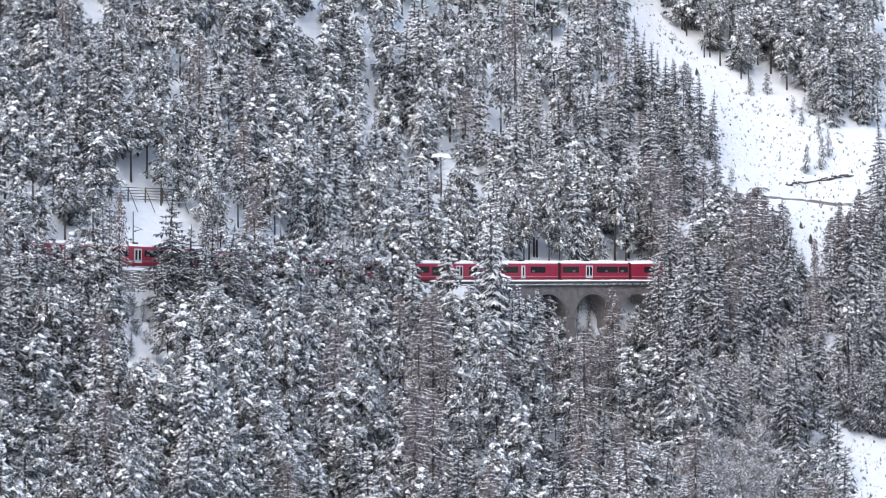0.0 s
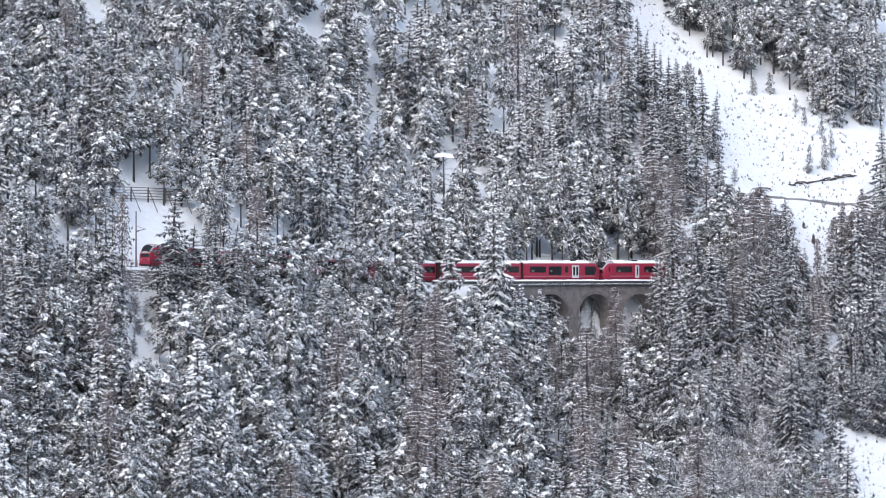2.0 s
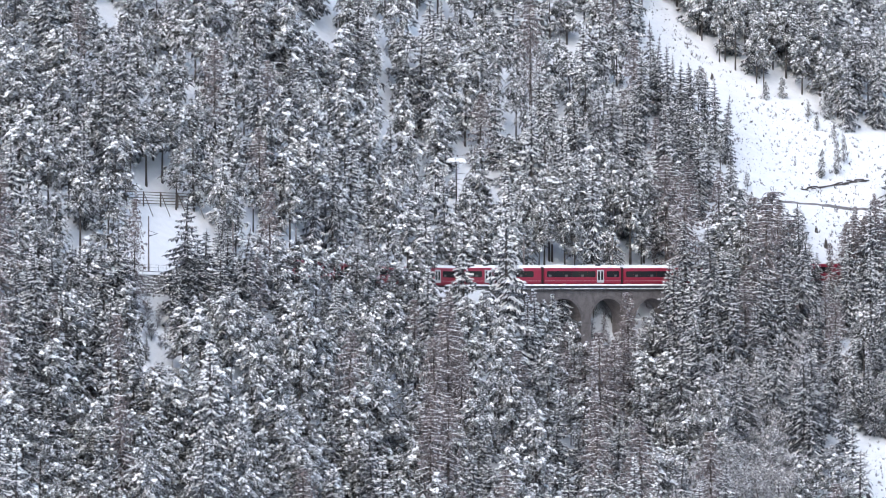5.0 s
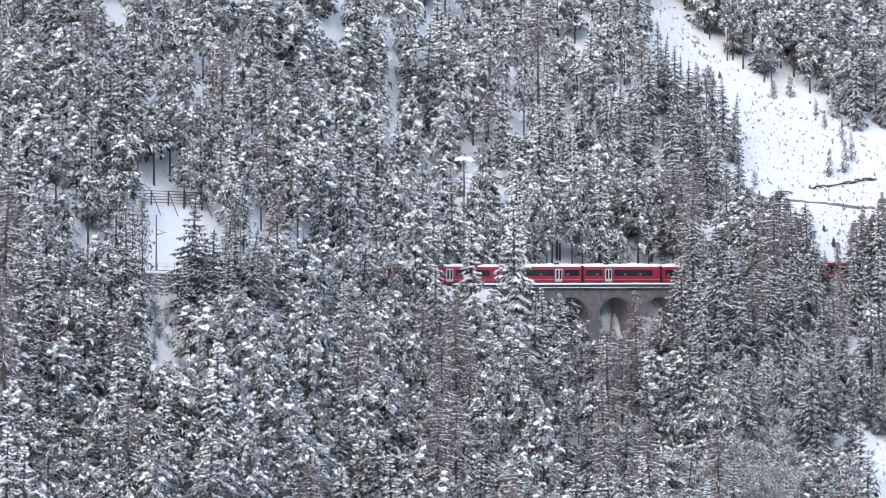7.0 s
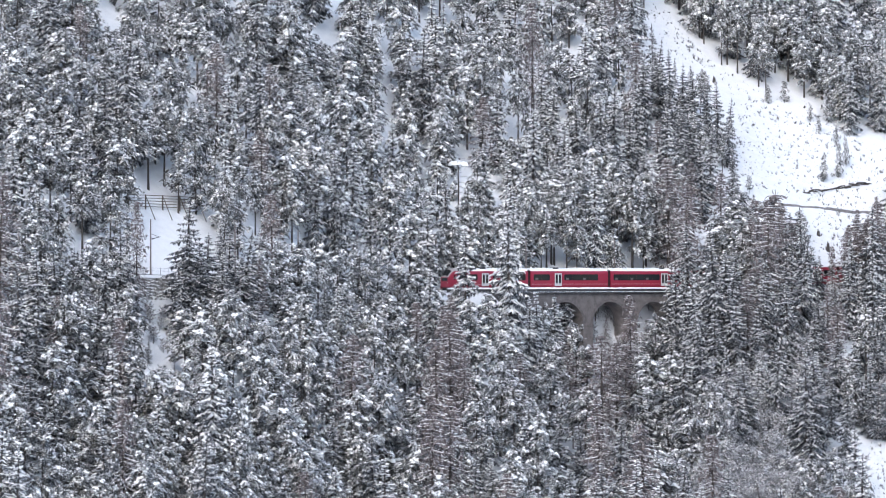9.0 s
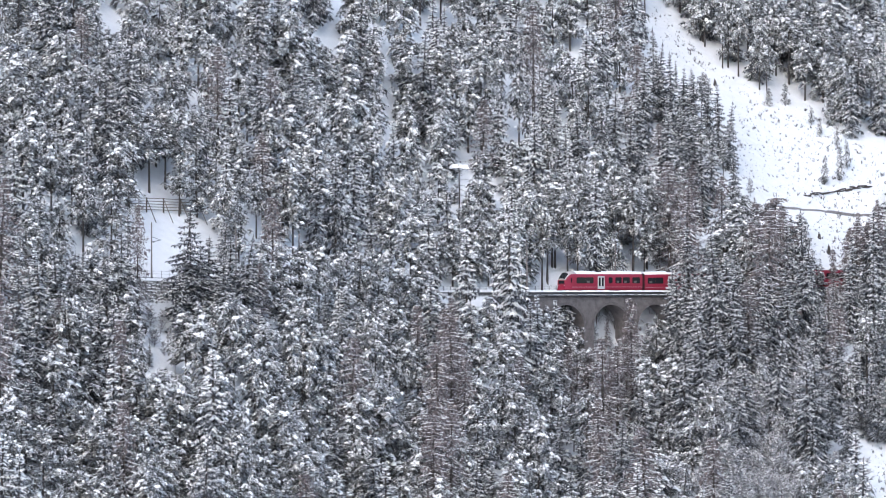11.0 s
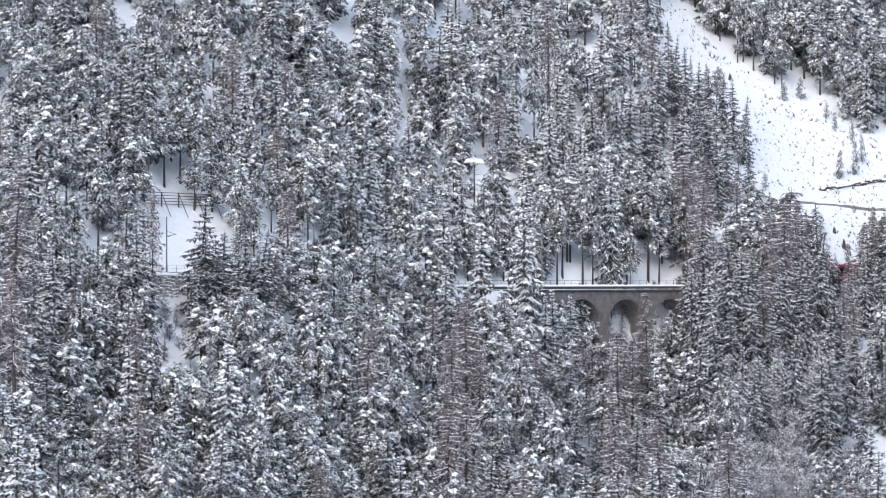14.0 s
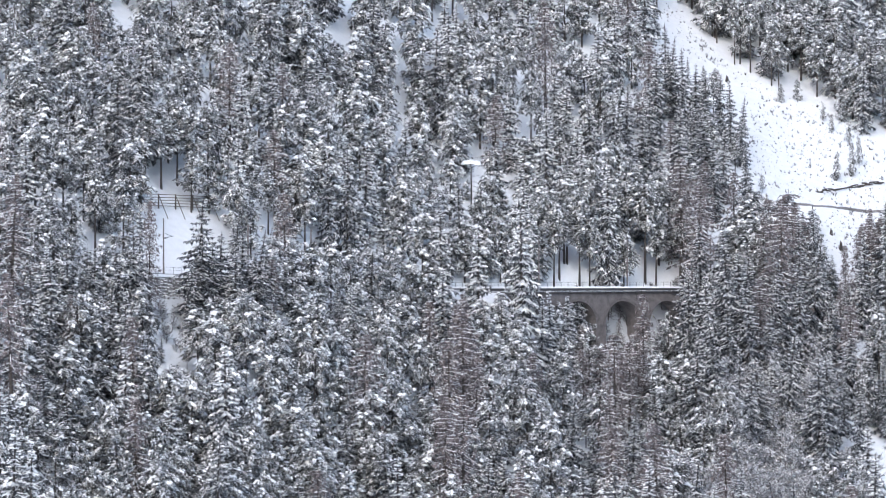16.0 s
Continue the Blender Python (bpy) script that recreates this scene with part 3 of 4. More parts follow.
def kind_at(a, u, r):
    """Which tree grows at a place of the hillside."""
    larch = 0.05 + 3 * blob(a, u, -2, -27, 4, 13) + 3 * blob(a, u, 25.5, -28, 4, 14) + 0.35 * blob(a, u, 58, 2, 14, 10) + 0.3 * blob(a, u, -33, 6, 6, 10) + 0.4 * blob(a, u, -76, -26, 5, 6)
    bare = 1.7 * blob(a, u, 54, -36, 11, 15) + 0.05
    dark = 0.15 + 0.55 * blob(a, u, 30, 26, 20, 20) + 0.8 * blob(a, u, 64, -10, 26, 18) + 0.8 * blob(a, u, 29, -32, 8, 8) + 0.6 * blob(a, u, -72, -30, 10, 10) + 0.6 * blob(a, u, -44, -6, 9, 7)
    snowy = 0.12 + 0.2 * blob(a, u, 22, 24, 20, 20)
    pine = 0.9 * (1 / (1 + math.exp((a - (16 if u > 0 else 24)) / 9))) + 0.25 + 1.2 * blob(a, u, 62, 44, 20, 12)
    total = larch + bare + dark + snowy + pine
    r *= total
    for kind, w in (("larch", larch), ("bare", bare), ("spruce", dark), ("snowy", snowy)):
        if r < w:
            return kind
        r -= w
    return "pine"


SEEN = []


def stand(kind, a, u, height, model, width=1.0):
    if height >= 11 and kind != "bare" and u < 32:
        SEEN.append((a, u, height))
    x, y, z = hill_point(a, u)
    return plant(kind, x, y, z, height, a * 1.7 + u, model, width * (1.3 if kind == "larch" and height > 11 and 0.8 < width < 1.25 else 1))


def behind(kind, a, d, height, model, width):
    """A tree on the uphill side of the line, d metres from its middle."""
    g = np.arange(880.0, 1080.0, 0.25)
    k = int(np.argmin(np.abs((g - np.interp(a / 1000 * g, LINE[:, 0], LINE[:, 1])) * 0.7 - d)))
    x, y = a / 1000 * g[k], float(g[k])
    return plant(kind, x, y, float(ground_z(x, y)), height, a * 2.1, model, width)


def feature_trees():
    """Trees that stand out, with their place on the hillside, height and model."""
    for a, u, h, m, w in ((-48.3, -7.3, 20.6, 0, 1.45), (-44.6, -6.5, 14.5, 1, 1.9), (-46, -8.5, 13, 3, 1.6), (-40.6, -6.5, 14.5, 0, 1.6), (-41.8, -9.5, 14, 4, 1.5), (-38.3, -9, 17, 2, 1.4), (-71, -9.5, 14, 1, 1.5), (-66.5, -8.5, 13, 4, 1.5), (-62.3, -10, 14, 0, 1.4), (-59.6, -9, 19, 2, 1.2), (-75, -30, 14, 4, 1.5), (-71, -35, 13, 1, 1.5), (-76.5, -40, 14, 3, 1.5), (-66.5, -39, 12, 0, 1.5), (-48, -38, 12, 2, 1.4), (43.8, -1.6, 13, 1, 1.7), (59.6, -1.6, 16.4, 3, 1.7), (63.3, -2, 8, 4, 1.3), (-58.5, -4.5, 17.5, 3, 0.7), (45, -15, 25.5, 2, 1.0), (38, -18, 21.5, 0, 1.0), (60, -6, 20, 1, 0.8), (76.8, -4, 28, 2, 0.9), (75.5, -20, 22, 0, 1.1), (61.6, -36, 13, 3, 1.3), (30.4, -36, 13, 1, 1.1), (-22, -38, 14, 4, 1.2), (-39.6, -35, 10, 3, 1.2), (3.6, -38, 15, 1, 1.1), (19.3, -11.5, 12, 3, 0.9), (-17.8, 34.6, 19, 0, 1.1), (-74, -14, 17, 3, 1.3), (68.3, -9, 15, 4, 0.9), (72.4, -10, 17, 1, 1.0), (75, -8, 15, 3, 1.0), (57.5, -4, 17.5, 4, 0.9), (51.5, -3, 18, 1, 0.9), (43.2, -13, 18, 0, 1.0), (41, -20, 17, 1, 1.1), (68.5, 27.5, 14, 3, 1.0), (73.8, 27.6, 18, 4, 0.9), (53, -16, 18, 0, 0.9)):
        stand("spruce", a, u, h, m, w)
    for a, u, h, m, w in ((48.4, -16, 9.5, 1, 0.75), (36.5, -28, 12, 0, 1.2), (12, -20, 18, 2, 1.1), (13.6, -15, 14, 1, 1.2), (16.6, -14, 12.8, 0, 1.2), (8.6, -14, 27, 0, 1.1), (0.9, -10, 20, 1, 1.1), (26.5, 6, 13, 1, 1.0), (19, 8, 19, 2, 1.0), (33, 6, 15, 0, 0.9)):
        stand("snowy", a, u, h, m, w)
    for a, u, h, m, w in ((54.7, -1.6, 19.5, 1, 1.9), (51.6, -1.8, 18, 0, 1.6), (39.6, -1.8, 21, 2, 1.0), (68.9, -1.7, 13.6, 1, 1.9), (54.2, -10, 25, 0, 1.0), (-1.5, -29, 24, 2, 1.0), (24.9, -29, 20.5, 0, 1.1), (30, -20, 19.5, 1, 0.9), (71, -4, 17, 1, 1.2), (-33, -1, 17, 1, 1.0), (-35.5, -10, 14, 2, 1.3), (-56.9, -6, 20, 1, 0.7), (65.4, -5, 13.5, 1, 0.8), (56, -3.5, 17, 0, 0.9), (58.9, -3, 14.5, 1, 0.9), (67.9, -4, 16, 2, 0.9), (71.4, -4, 17, 0, 1.0), (76, -4, 18, 1, 1.0), (51, -6, 19, 2, 0.9), (22.3, -24, 13.8, 1, 1.2), (27.5, -25, 15.5, 0, 1.1), (25.8, -22, 11.5, 2, 1.2), (29, -22, 12.5, 1, 1.2), (19.5, -26, 15, 2, 1.0), (69.5, -5, 18, 0, 1.0), (73.5, -6, 19, 2, 1.0)):
        stand("larch", a, u, h, m, w)
    for a, d, h, m, w in ((23.6, 4.6, 23.5, 2, 0.95), (34.5, 9.5, 19, 2, 0.9)):
        behind("snowy", a, d, h, m, w)
    for a, d, h, m, w in ((18.7, 5.0, 19, 6, 0.95), (14.2, 4.8, 17, 6, 0.9), (11.5, 6.5, 15, 6, 1.0), (16.5, 8, 17, 6, 1.0), (30.2, 5.7, 19, 6, 1.1), (27.6, 8.5, 19, 6, 1.1), (20.6, 9, 19, 6, 1.0), (32.6, 8, 18, 6, 1.0), (7, 5, 13, 2, 1.0), (3, 6, 14, 4, 1.0), (-1.5, 4.6, 12, 5, 1.2), (1.4, 4.4, 11, 2, 1.2), (4.8, 4.6, 12, 5, 1.2), (9.4, 4.8, 13, 2, 1.1), (36.5, 6, 15, 3, 1.0)):
        behind("pine", a, d, h, m, w)
    for k, (a, u, h) in enumerate(((50.2, 5, 9), (52.4, 4, 10), (54.4, 6.5, 8), (56.4, 4, 9.5), (58.4, 5.5, 7.5), (60.2, 3.5, 8.5), (51.4, 9, 7.5), (55.4, 9.5, 5.5), (53.4, 11, 5), (51, 11.5, 6), (52.8, 8, 8), (54.6, 11, 6), (56.6, 8, 7.5), (58, 10, 5.5), (59.7, 8, 6.5), (61, 6, 7), (49.2, 9, 9))[::2]):
        stand(("larch", "spruce", "pine")[k % 3], a, u, h, k, 1.5)
    for a, u, h in ((-41.6, 5.5, 14.5), (-36, 9.6, 12), (-38.8, 10.5, 13)):
        stand("pine", a, u, h, 3, 0.95)
    for k in range(15):
        behind("bare", 17.5 + (k * 0.618 % 1) * 19, -3 + (k * 0.37 % 1) * 5.5, 4.2 + k % 4 * 0.5, k, 1.1)
    for k in range(30):
        a, u = 40 + (k * 0.618 % 1) * 39, -3.5 - (k * 0.382 % 1) * (9 + 0.5 * k)
        h = 15 + (k * 0.29 % 1) * 7
        if 60.5 < a < 68.8:
            h = min(h, -2 - u)
            if h < 7:
                continue
        stand("larch" if k % 6 == 3 else "spruce", a, u, h, (0, 2, 2, 0, 1)[k % 5], 1.15)
    for a, u, h, m, w in ((36.8, 28, 15, 0, 1.1), (39, 27.5, 13, 2, 1.2), (41, 26, 13.5, 1, 1.2), (43.2, 26, 12.5, 0, 1.2), (45.2, 24, 13.5, 4, 1.1), (46.9, 21.5, 13, 2, 1.0), (48, 14, 11, 0, 1.1), (34.5, 30, 15, 2, 1.0), (18.3, -12, 12.3, 1, 1.3), (36.7, -13, 17.5, 0, 1.15), (-47.4, -8, 15.5, 2, 1.35), (-45.4, -8.5, 15, 0, 1.35), (-42.6, -8.5, 14, 2, 1.35), (-49.2, -8.8, 12, 0, 1.1), (43, -14, 16, 2, 1.2), (47.5, -17, 17, 0, 1.2), (32.4, -33, 17, 2, 1.2), (28, -37, 14, 0, 1.3), (21.6, -38, 13, 2, 1.3), (17, -37, 12, 0, 1.3), (33.6, -29, 13, 0, 1.1), (72.2, -26.2, 13, 0, 1.3), (75, -26.6, 14, 2, 1.3), (77.6, -27.4, 15, 0, 1.2), (80, -27.8, 14, 2, 1.2), (73.6, -21, 15, 2, 1.2), (77.2, -20, 15, 0, 1.2), (69.5, -24, 14, 0, 1.2), (65.5, -22, 15, 2, 1.2), (62.5, -17, 13, 0, 1.2)):
        stand("spruce", a, u, h, m, w)
    for a, u, h, m, w in ((-27, 33, 15, 5, 1.2), (-24.4, 33, 11, 0, 1.1), (-20.2, 33, 12, 5, 1.1), (-30.5, 35, 15, 2, 1.1), (-9.4, 29.5, 14, 0, 1.1), (-4.2, 30, 14, 5, 1.0), (-3.6, 17.5, 14, 5, 1.0), (-9.6, 19, 14, 2, 1.1), (-4.4, 25.5, 9, 0, 1.0), (-15.6, 30, 14, 0, 1.0), (15.5, -11, 10.5, 5, 1.3), (-62.8, -6, 13, 0, 1.3), (-65, -7, 14, 5, 1.2), (-60.8, -8, 13.5, 2, 1.1), (-57.6, 16.5, 15, 6, 1.2), (-54.8, 17.5, 14, 3, 1.2), (-52, 18, 15, 6, 1.2), (-49.4, 17.2, 14, 3, 1.1), (-46.6, 17, 15, 6, 1.1)):
        stand("pine", a, u, h, m, w)
    for k in range(12):
        behind("bare", (22.5 if k % 2 else 30.5) + (k * 0.618 % 1) * 5.5, 2.3 + (k * 0.37 % 1) * 2.2, 3.2 + k % 4 * 0.5, k, 1.4)
    for k in range(34):
        a = 36 + k * 1.2
        u = float(np.interp(a, (35, 39.5, 45, 52.4, 60.4, 65, 69, 75), (51, 44, 39.5, 35, 33.5, 28.5, 26.5, 25)))
        stand("spruce" if k % 3 == 1 else "pine", a, u + 1.5 + (k * 0.618 % 1) * 8, 12 + k % 5, (6, 0, 4)[k % 3], 1.2)
    for k in range(4):
        behind("larch", (22.6 if k % 3 else 30.5) + (k * 0.618 % 1) * 4.8, -2 + (k * 0.41 % 1) * 6, 4.2 + k % 3 * 0.8, k, 1.2)
    for k in range(52):
        stand("bare", 42 + (k * 0.618 % 1) * 20, -44 + k * 0.46, 8 + k % 4, k, 1.15)
    for a, u, h, m in ((69.8, 6, 9, 1), (73, 7, 10, 0), (76, 5.5, 9, 2)):
        stand("larch", a, u, h, m)
    for k in range(16):
        behind("bare", 18 + (k * 0.618 % 1) * 18, -9.5 + k * 0.2, 5.5 + k % 3, k, 0.9)
    for k in range(7):
        stand("bare", -55 + (k * 0.618 % 1) * 4.6, -12.5 + k * 1.3, 2.2 + k % 3 * 0.5, k, 1.5)
    for a, u, h in ((-54.2, -9, 5), (-52.6, -7, 4), (-55, -5, 4.5), (-51.5, -11, 4)):
        stand("bare", a, u, h, 1)
    for a, u, h, m, w in ((48.7, -1.6, 19, 1, 1.6), (57, -1.8, 13, 3, 1.7), (46, -1.8, 15, 0, 1.6), (-10.8, 34.5, 12, 1, 1.0), (3.6, 25, 22, 1, 1.0), (-70, 22, 15, 4, 1.2), (-35.2, -5, 13, 0, 1.2), (-31.8, -6, 14, 1, 1.1), (-28.4, -5, 13, 2, 1.2), (-25, -6, 14, 3, 1.2), (-21.6, -6, 13, 0, 1.2), (-18, -7, 14, 4, 1.2), (-14.4, -7, 14, 1, 1.1), (-11, -8, 14, 0, 1.2), (-7.5, -9, 14, 2, 1.1), (60.9, -4, 14, 0, 0.9), (54.8, -5, 15.5, 1, 0.9), (49.3, -5, 18, 3, 1.0), (42.8, 43, 15, 6, 0.8), (45.9, 39.3, 15, 6, 0.8), (48.7, 38, 16, 6, 0.9), (52.4, 35.5, 15, 6, 0.9), (55.3, 38, 14, 3, 1.0), (60.4, 33.6, 14, 3, 1.1), (64.5, 30.5, 13, 6, 1.0), (57, 33, 4.5, 2, 1.0), (54, 33.5, 3, 2, 1.0), (61.5, 29.5, 3.5, 0, 0.9), (63, 27.5, 3, 2, 0.9), (66, 25.5, 5, 4, 0.7), (63.8, 18.8, 6, 2, 0.7), (66.5, 19.5, 7, 2, 0.6), (67.8, 21.5, 6, 4, 0.6), (54, 32.5, 3.5, 2, 0.8)):
        stand("pine", a, u, h, m, w)


def far_woods(trees):
    """The woods high on the slope, joined: no one could count them."""
    verts, faces, mats, base = [], [], [], 0
    slots = [BARK, NEEDLES, PINE_NEEDLES, LARCH_TWIG, BARE_TWIG, SNOW_CLUMP]
    cache = {}
    for kind, model, m in trees:
        for me in MODELS[kind][model % len(MODELS[kind])][1]:
            if me not in cache:
                co = np.empty(len(me.vertices) * 3)
                me.vertices.foreach_get("co", co)
                cache[me] = co.reshape(-1, 3), [tuple(f.vertices) for f in me.polygons], slots.index(me.materials[0])
            co, fs, slot = cache[me]
            mm = np.array(m)
            verts.append(co @ mm[:3, :3].T + mm[:3, 3])
            faces.extend(tuple(i + base for i in f) for f in fs)
            mats.extend([slot] * len(fs))
            base += len(co)
    me = bpy.data.meshes.new("mountain_woods")
    me.from_pydata(np.concatenate(verts).tolist(), [], faces)
    for s in slots:
        me.materials.append(s)
    me.polygons.foreach_set("material_index", mats)
    tagged(new("mountain_woods", me), "dense snow-flecked pine woods high on the slope", "woods", kind="stuff")


def forest():
    rng = np.random.default_rng(21)
    limits = {"spruce": 200, "snowy": 70, "pine": 255, "larch": 120, "bare": 150}
    rows, far = 0, []
    u = -55.0
    while u < 52:
        a = -86.5 + (rows % 2) * 2.0
        while a < 81:
            aa, uu = a + rng.uniform(-1.7, 1.7), u + rng.uniform(-2.2, 2.2)
            r, hh, m, w = rng.random(), rng.uniform(0.72, 1.12), int(rng.integers(0, 9)), rng.uniform(0.95, 1.35)
            turn, lot = rng.uniform(0, 6.28), rng.random()
            a += 4.0
            kind = kind_at(aa, uu, r)
            if kind == "pine":
                laden = blob(aa, uu, -16, 26, 20, 22) + 0.6 * blob(aa, uu, 5, -8, 22, 14) - blob(aa, uu, -70, 36, 26, 22)
                m = (5, 2, 5)[m % 3] if laden > 0.35 else (1, 4, 3)[m % 3] if laden < -0.3 else m
            if kind == "spruce" and aa > 38 and uu < 8:
                m = (0, 2)[m % 2]
            if is_open(aa, uu):
                continue
            x, y, z = hill_point(aa, uu)
            d = (y - float(np.interp(x, LINE[:, 0], LINE[:, 1]))) * 0.7
            if -4.5 < d < 3.6:
                continue
            if 3.6 <= d < 9 and 12 < aa < 36:
                kind, m = "pine", 6
                if lot < 0.6:
                    continue
            hh *= 1.15 if uu < -18 else 1.0
            full = height = MODELS[kind][m % len(MODELS[kind])][0] * hh
            while height > 4 and any(is_open(aa + q, uu + height * f * 1000 / y, d < 0) for f, q in ((1.0, 0), (0.85, 0.7), (0.85, -0.7), (0.65, 1.3), (0.65, -1.3), (0.4, 1.5), (0.4, -1.5))):
                height *= 0.9
            for fa, fu, fh in SEEN:
                if abs(aa - fa) < 1.9 and uu < fu and uu + height > fu + 0.45 * fh:
                    height = max(4.5, fu + 0.45 * fh - uu)
            if height < 0.4 * full and lot < 0.5:
                continue
            if (uu > 24 and kind == "pine") or limits[kind] <= 0:
                far.append((kind, m, tree_pose(x, y, z, height / MODELS[kind][m % len(MODELS[kind])][0], turn, w)))
                continue
            limits[kind] -= 1
            plant(kind, x, y, z, height, turn, m, w)
        u += 5.0
        rows += 1
    far_woods(far)


def build_snag():
    root = tagged(new("dead_pine"), "broken-topped bare pine carrying a heavy flat cap of snow", "dead tree")
    x, y, z = hill_point(-0.4, 11.2)
    root.matrix_world = pose(x, y, z)
    rng = np.random.default_rng(6)
    t = Soup()
    t.limb((0, 0, -0.4), (0.1, 0, 5), 0.17, 0.14, 7)
    t.limb((0.1, 0, 5), (0, 0, 11), 0.14, 0.08, 7)
    part("trunk", t, BARK, root)
    b, cap = Soup(), Soup()
    for k in range(16):
        zz = 6 + k * 0.32
        az = k * 2.4
        tip = Vector((math.cos(az) * 1.8, math.sin(az) * 1.4, zz - 0.6 + 0.09 * k))
        b.limb((0.05, 0, zz), tip, 0.05, 0.015, 3)
        if k % 2:
            snow_lump(cap, tip * 0.7 + Vector((0, 0, 0.3 * zz + 0.15)), Vector((math.cos(az), math.sin(az), -0.3)), Vector((-math.sin(az), math.cos(az), 0)), 0.45, 0.2, 0.12, rng)
    b.limb((0, 0, 6.2), (-2.4, -0.3, 4.4), 0.06, 0.02, 4)
    part("branches", b, BARK, root)
    for dx, r in ((-0.9, 0.95), (0.1, 1.1), (1.0, 0.9)):
        snow_lump(cap, Vector((dx, 0, 11.1 - 0.15 * abs(dx))), Vector((1, 0, 0)), Vector((0, 1, 0)), r, 0.9, 0.42, rng, 8)
    tagged(part("snow", cap, SNOW_CLUMP, root, "", True), kind="stuff")


feature_trees()
build_snag()
forest()

# ---- clearings: barrier, log piles, track, scrub ----


def build_barrier():
    root = tagged(new("snow_barrier"), "weathered timber avalanche barrier of rails, posts and diagonal props", "snow barrier")
    posts = [hill_point(a, 13.9 - 0.06 * i) for i, a in enumerate((-58.3, -55.3, -52.3, -49.3, -46.3))]
    for x, y, z in posts:
        p = Soup()
        p.limb((x, y, z - 0.4), (x, y + 0.3, z + 2.4), 0.14, 0.12, 6)
        part("post", p, WOOD, root)
        q = Soup()
        q.limb((x + 0.1, y + 0.15, z + 2.0), (x + 1.7, y - 2.6, z - 1.7), 0.07, 0.07, 5)
        part("prop", q, WOOD, root, "snow-dusted diagonal prop")
    for (x0, y0, z0), (x1, y1, z1) in zip(posts, posts[1:]):
        for k in range(5):
            r = Soup()
            zz = 0.45 + k * 0.46
            r.limb((x0 - 0.2, y0 - 0.1, z0 + zz), (x1 + 0.2, y1 - 0.1, z1 + zz), 0.06, 0.055, 5)
            part("rail", r, WOOD, root)


build_barrier()


def build_logs():
    rng = np.random.default_rng(5)
    for a0, a1, u0, u1, n in ((60.8, 65.2, 16.7, 17.2, 9), (66, 72, 17.4, 18.4, 12)):
        root = tagged(new("log_pile"), "dark felled logs lying in a snowy row on the clearing", "log pile", "log piles")
        for k in range(n):
            f = k / n
            x, y, z = hill_point(a0 + (a1 - a0) * f, u0 + (u1 - u0) * f + rng.uniform(-0.15, 0.15))
            ln = rng.uniform(0.7, 1.7)
            s = Soup()
            s.limb((x - ln / 2, y - 0.2, z + 0.05 + rng.uniform(0, 0.45)), (x + ln / 2, y + rng.uniform(-0.4, 0.4), z + 0.05 + rng.uniform(0, 0.55)), 0.16, 0.11, 7)
            part("log", s, BARK, root)
    s = Soup()
    rows = []
    for a in np.arange(55.0, 82, 1.0):
        u = 14.8 - (a - 57) * 0.10 + 0.04 * math.sin(a * 0.8)
        x, y, z = hill_point(a, u)
        rows.append([(x, y - 0.6, z - 0.35), (x, y - 0.35, z + 0.05), (x, y + 0.3, z + 0.22), (x, y + 1.4, z + 0.28)])
    s.grid(rows)
    tagged(new("forest_road", s.mesh("forest_road", ROAD_EDGE, True)), "narrow forest road with a dark cleared edge crossing the snow slope", "road", kind="structure")


ROAD_EDGE = material("slushy_road", (0.17, 0.16, 0.165), 0.9, spread=0.45, scale=2, bump=0.4, dust=0.22)
build_logs()


def build_scrub(name, label, count, seed, mat, small, large):
    """Stumps, twigs and seedlings that stick out of the snow in the clearings."""
    rng = np.random.default_rng(seed)
    s = Soup()
    n = 0
    while n < count:
        a, u = rng.uniform(33, 80), rng.uniform(-40, 50)
        if not is_open(a, u):
            continue
        n += 1
        x, y, z = hill_point(a, u)
        big = rng.random() ** 5 * large + small
        for k in range(6):
            e = Vector(rng.normal(0, 0.5, 3)) * big
            e.z = abs(e.z) + 0.7 * big
            o = Vector(rng.normal(0, 0.2, 3)) * big
            s.poly(Vector((x, y, z)) - o, Vector((x, y, z)) + o, Vector((x, y, z)) + e)
    tagged(new(name, s.mesh(name, mat)), label, "scrub", kind="stuff")


def build_stump(a, u, h):
    root = tagged(new("tree_stump"), "dark broken tree stump with a cap of snow", "stump", "broken stumps")
    x, y, z = hill_point(a, u)
    root.matrix_world = pose(x, y, z)
    t = Soup()
    t.grid([[(r * math.cos(k * math.tau / 7) * (1 + 0.2 * (k % 2)), r * math.sin(k * math.tau / 7), q + (0.25 * (k % 3) if q > 0.8 * h else 0)) for k in range(7)] for q, r in ((-0.4, 0.42), (0.2, 0.34), (0.6 * h, 0.27), (h, 0.22))], closed=True)
    part("trunk", t, BARK, root)
    c = Soup()
    snow_lump(c, Vector((0, 0, h + 0.25)), Vector((1, 0, 0)), Vector((0, 1, 0)), 0.3, 0.3, 0.16, np.random.default_rng(3), 7)
    part("snow_cap", c, SNOW_CLUMP, root, "", True)


for spot in ((64.6, 6.6, 1.5), (62.9, 9.2, 0.9), (44.6, 36.2, 1.0)):
    build_stump(*spot)
build_scrub("scrub", "dark twigs, stumps and seedlings poking out of the snow", 620, 12, BARK, 0.05, 0.45)
build_scrub("dry_grass", "pale frosted grass and twigs showing through the snow", 1500, 13, BARE_TWIG, 0.12, 0.5)

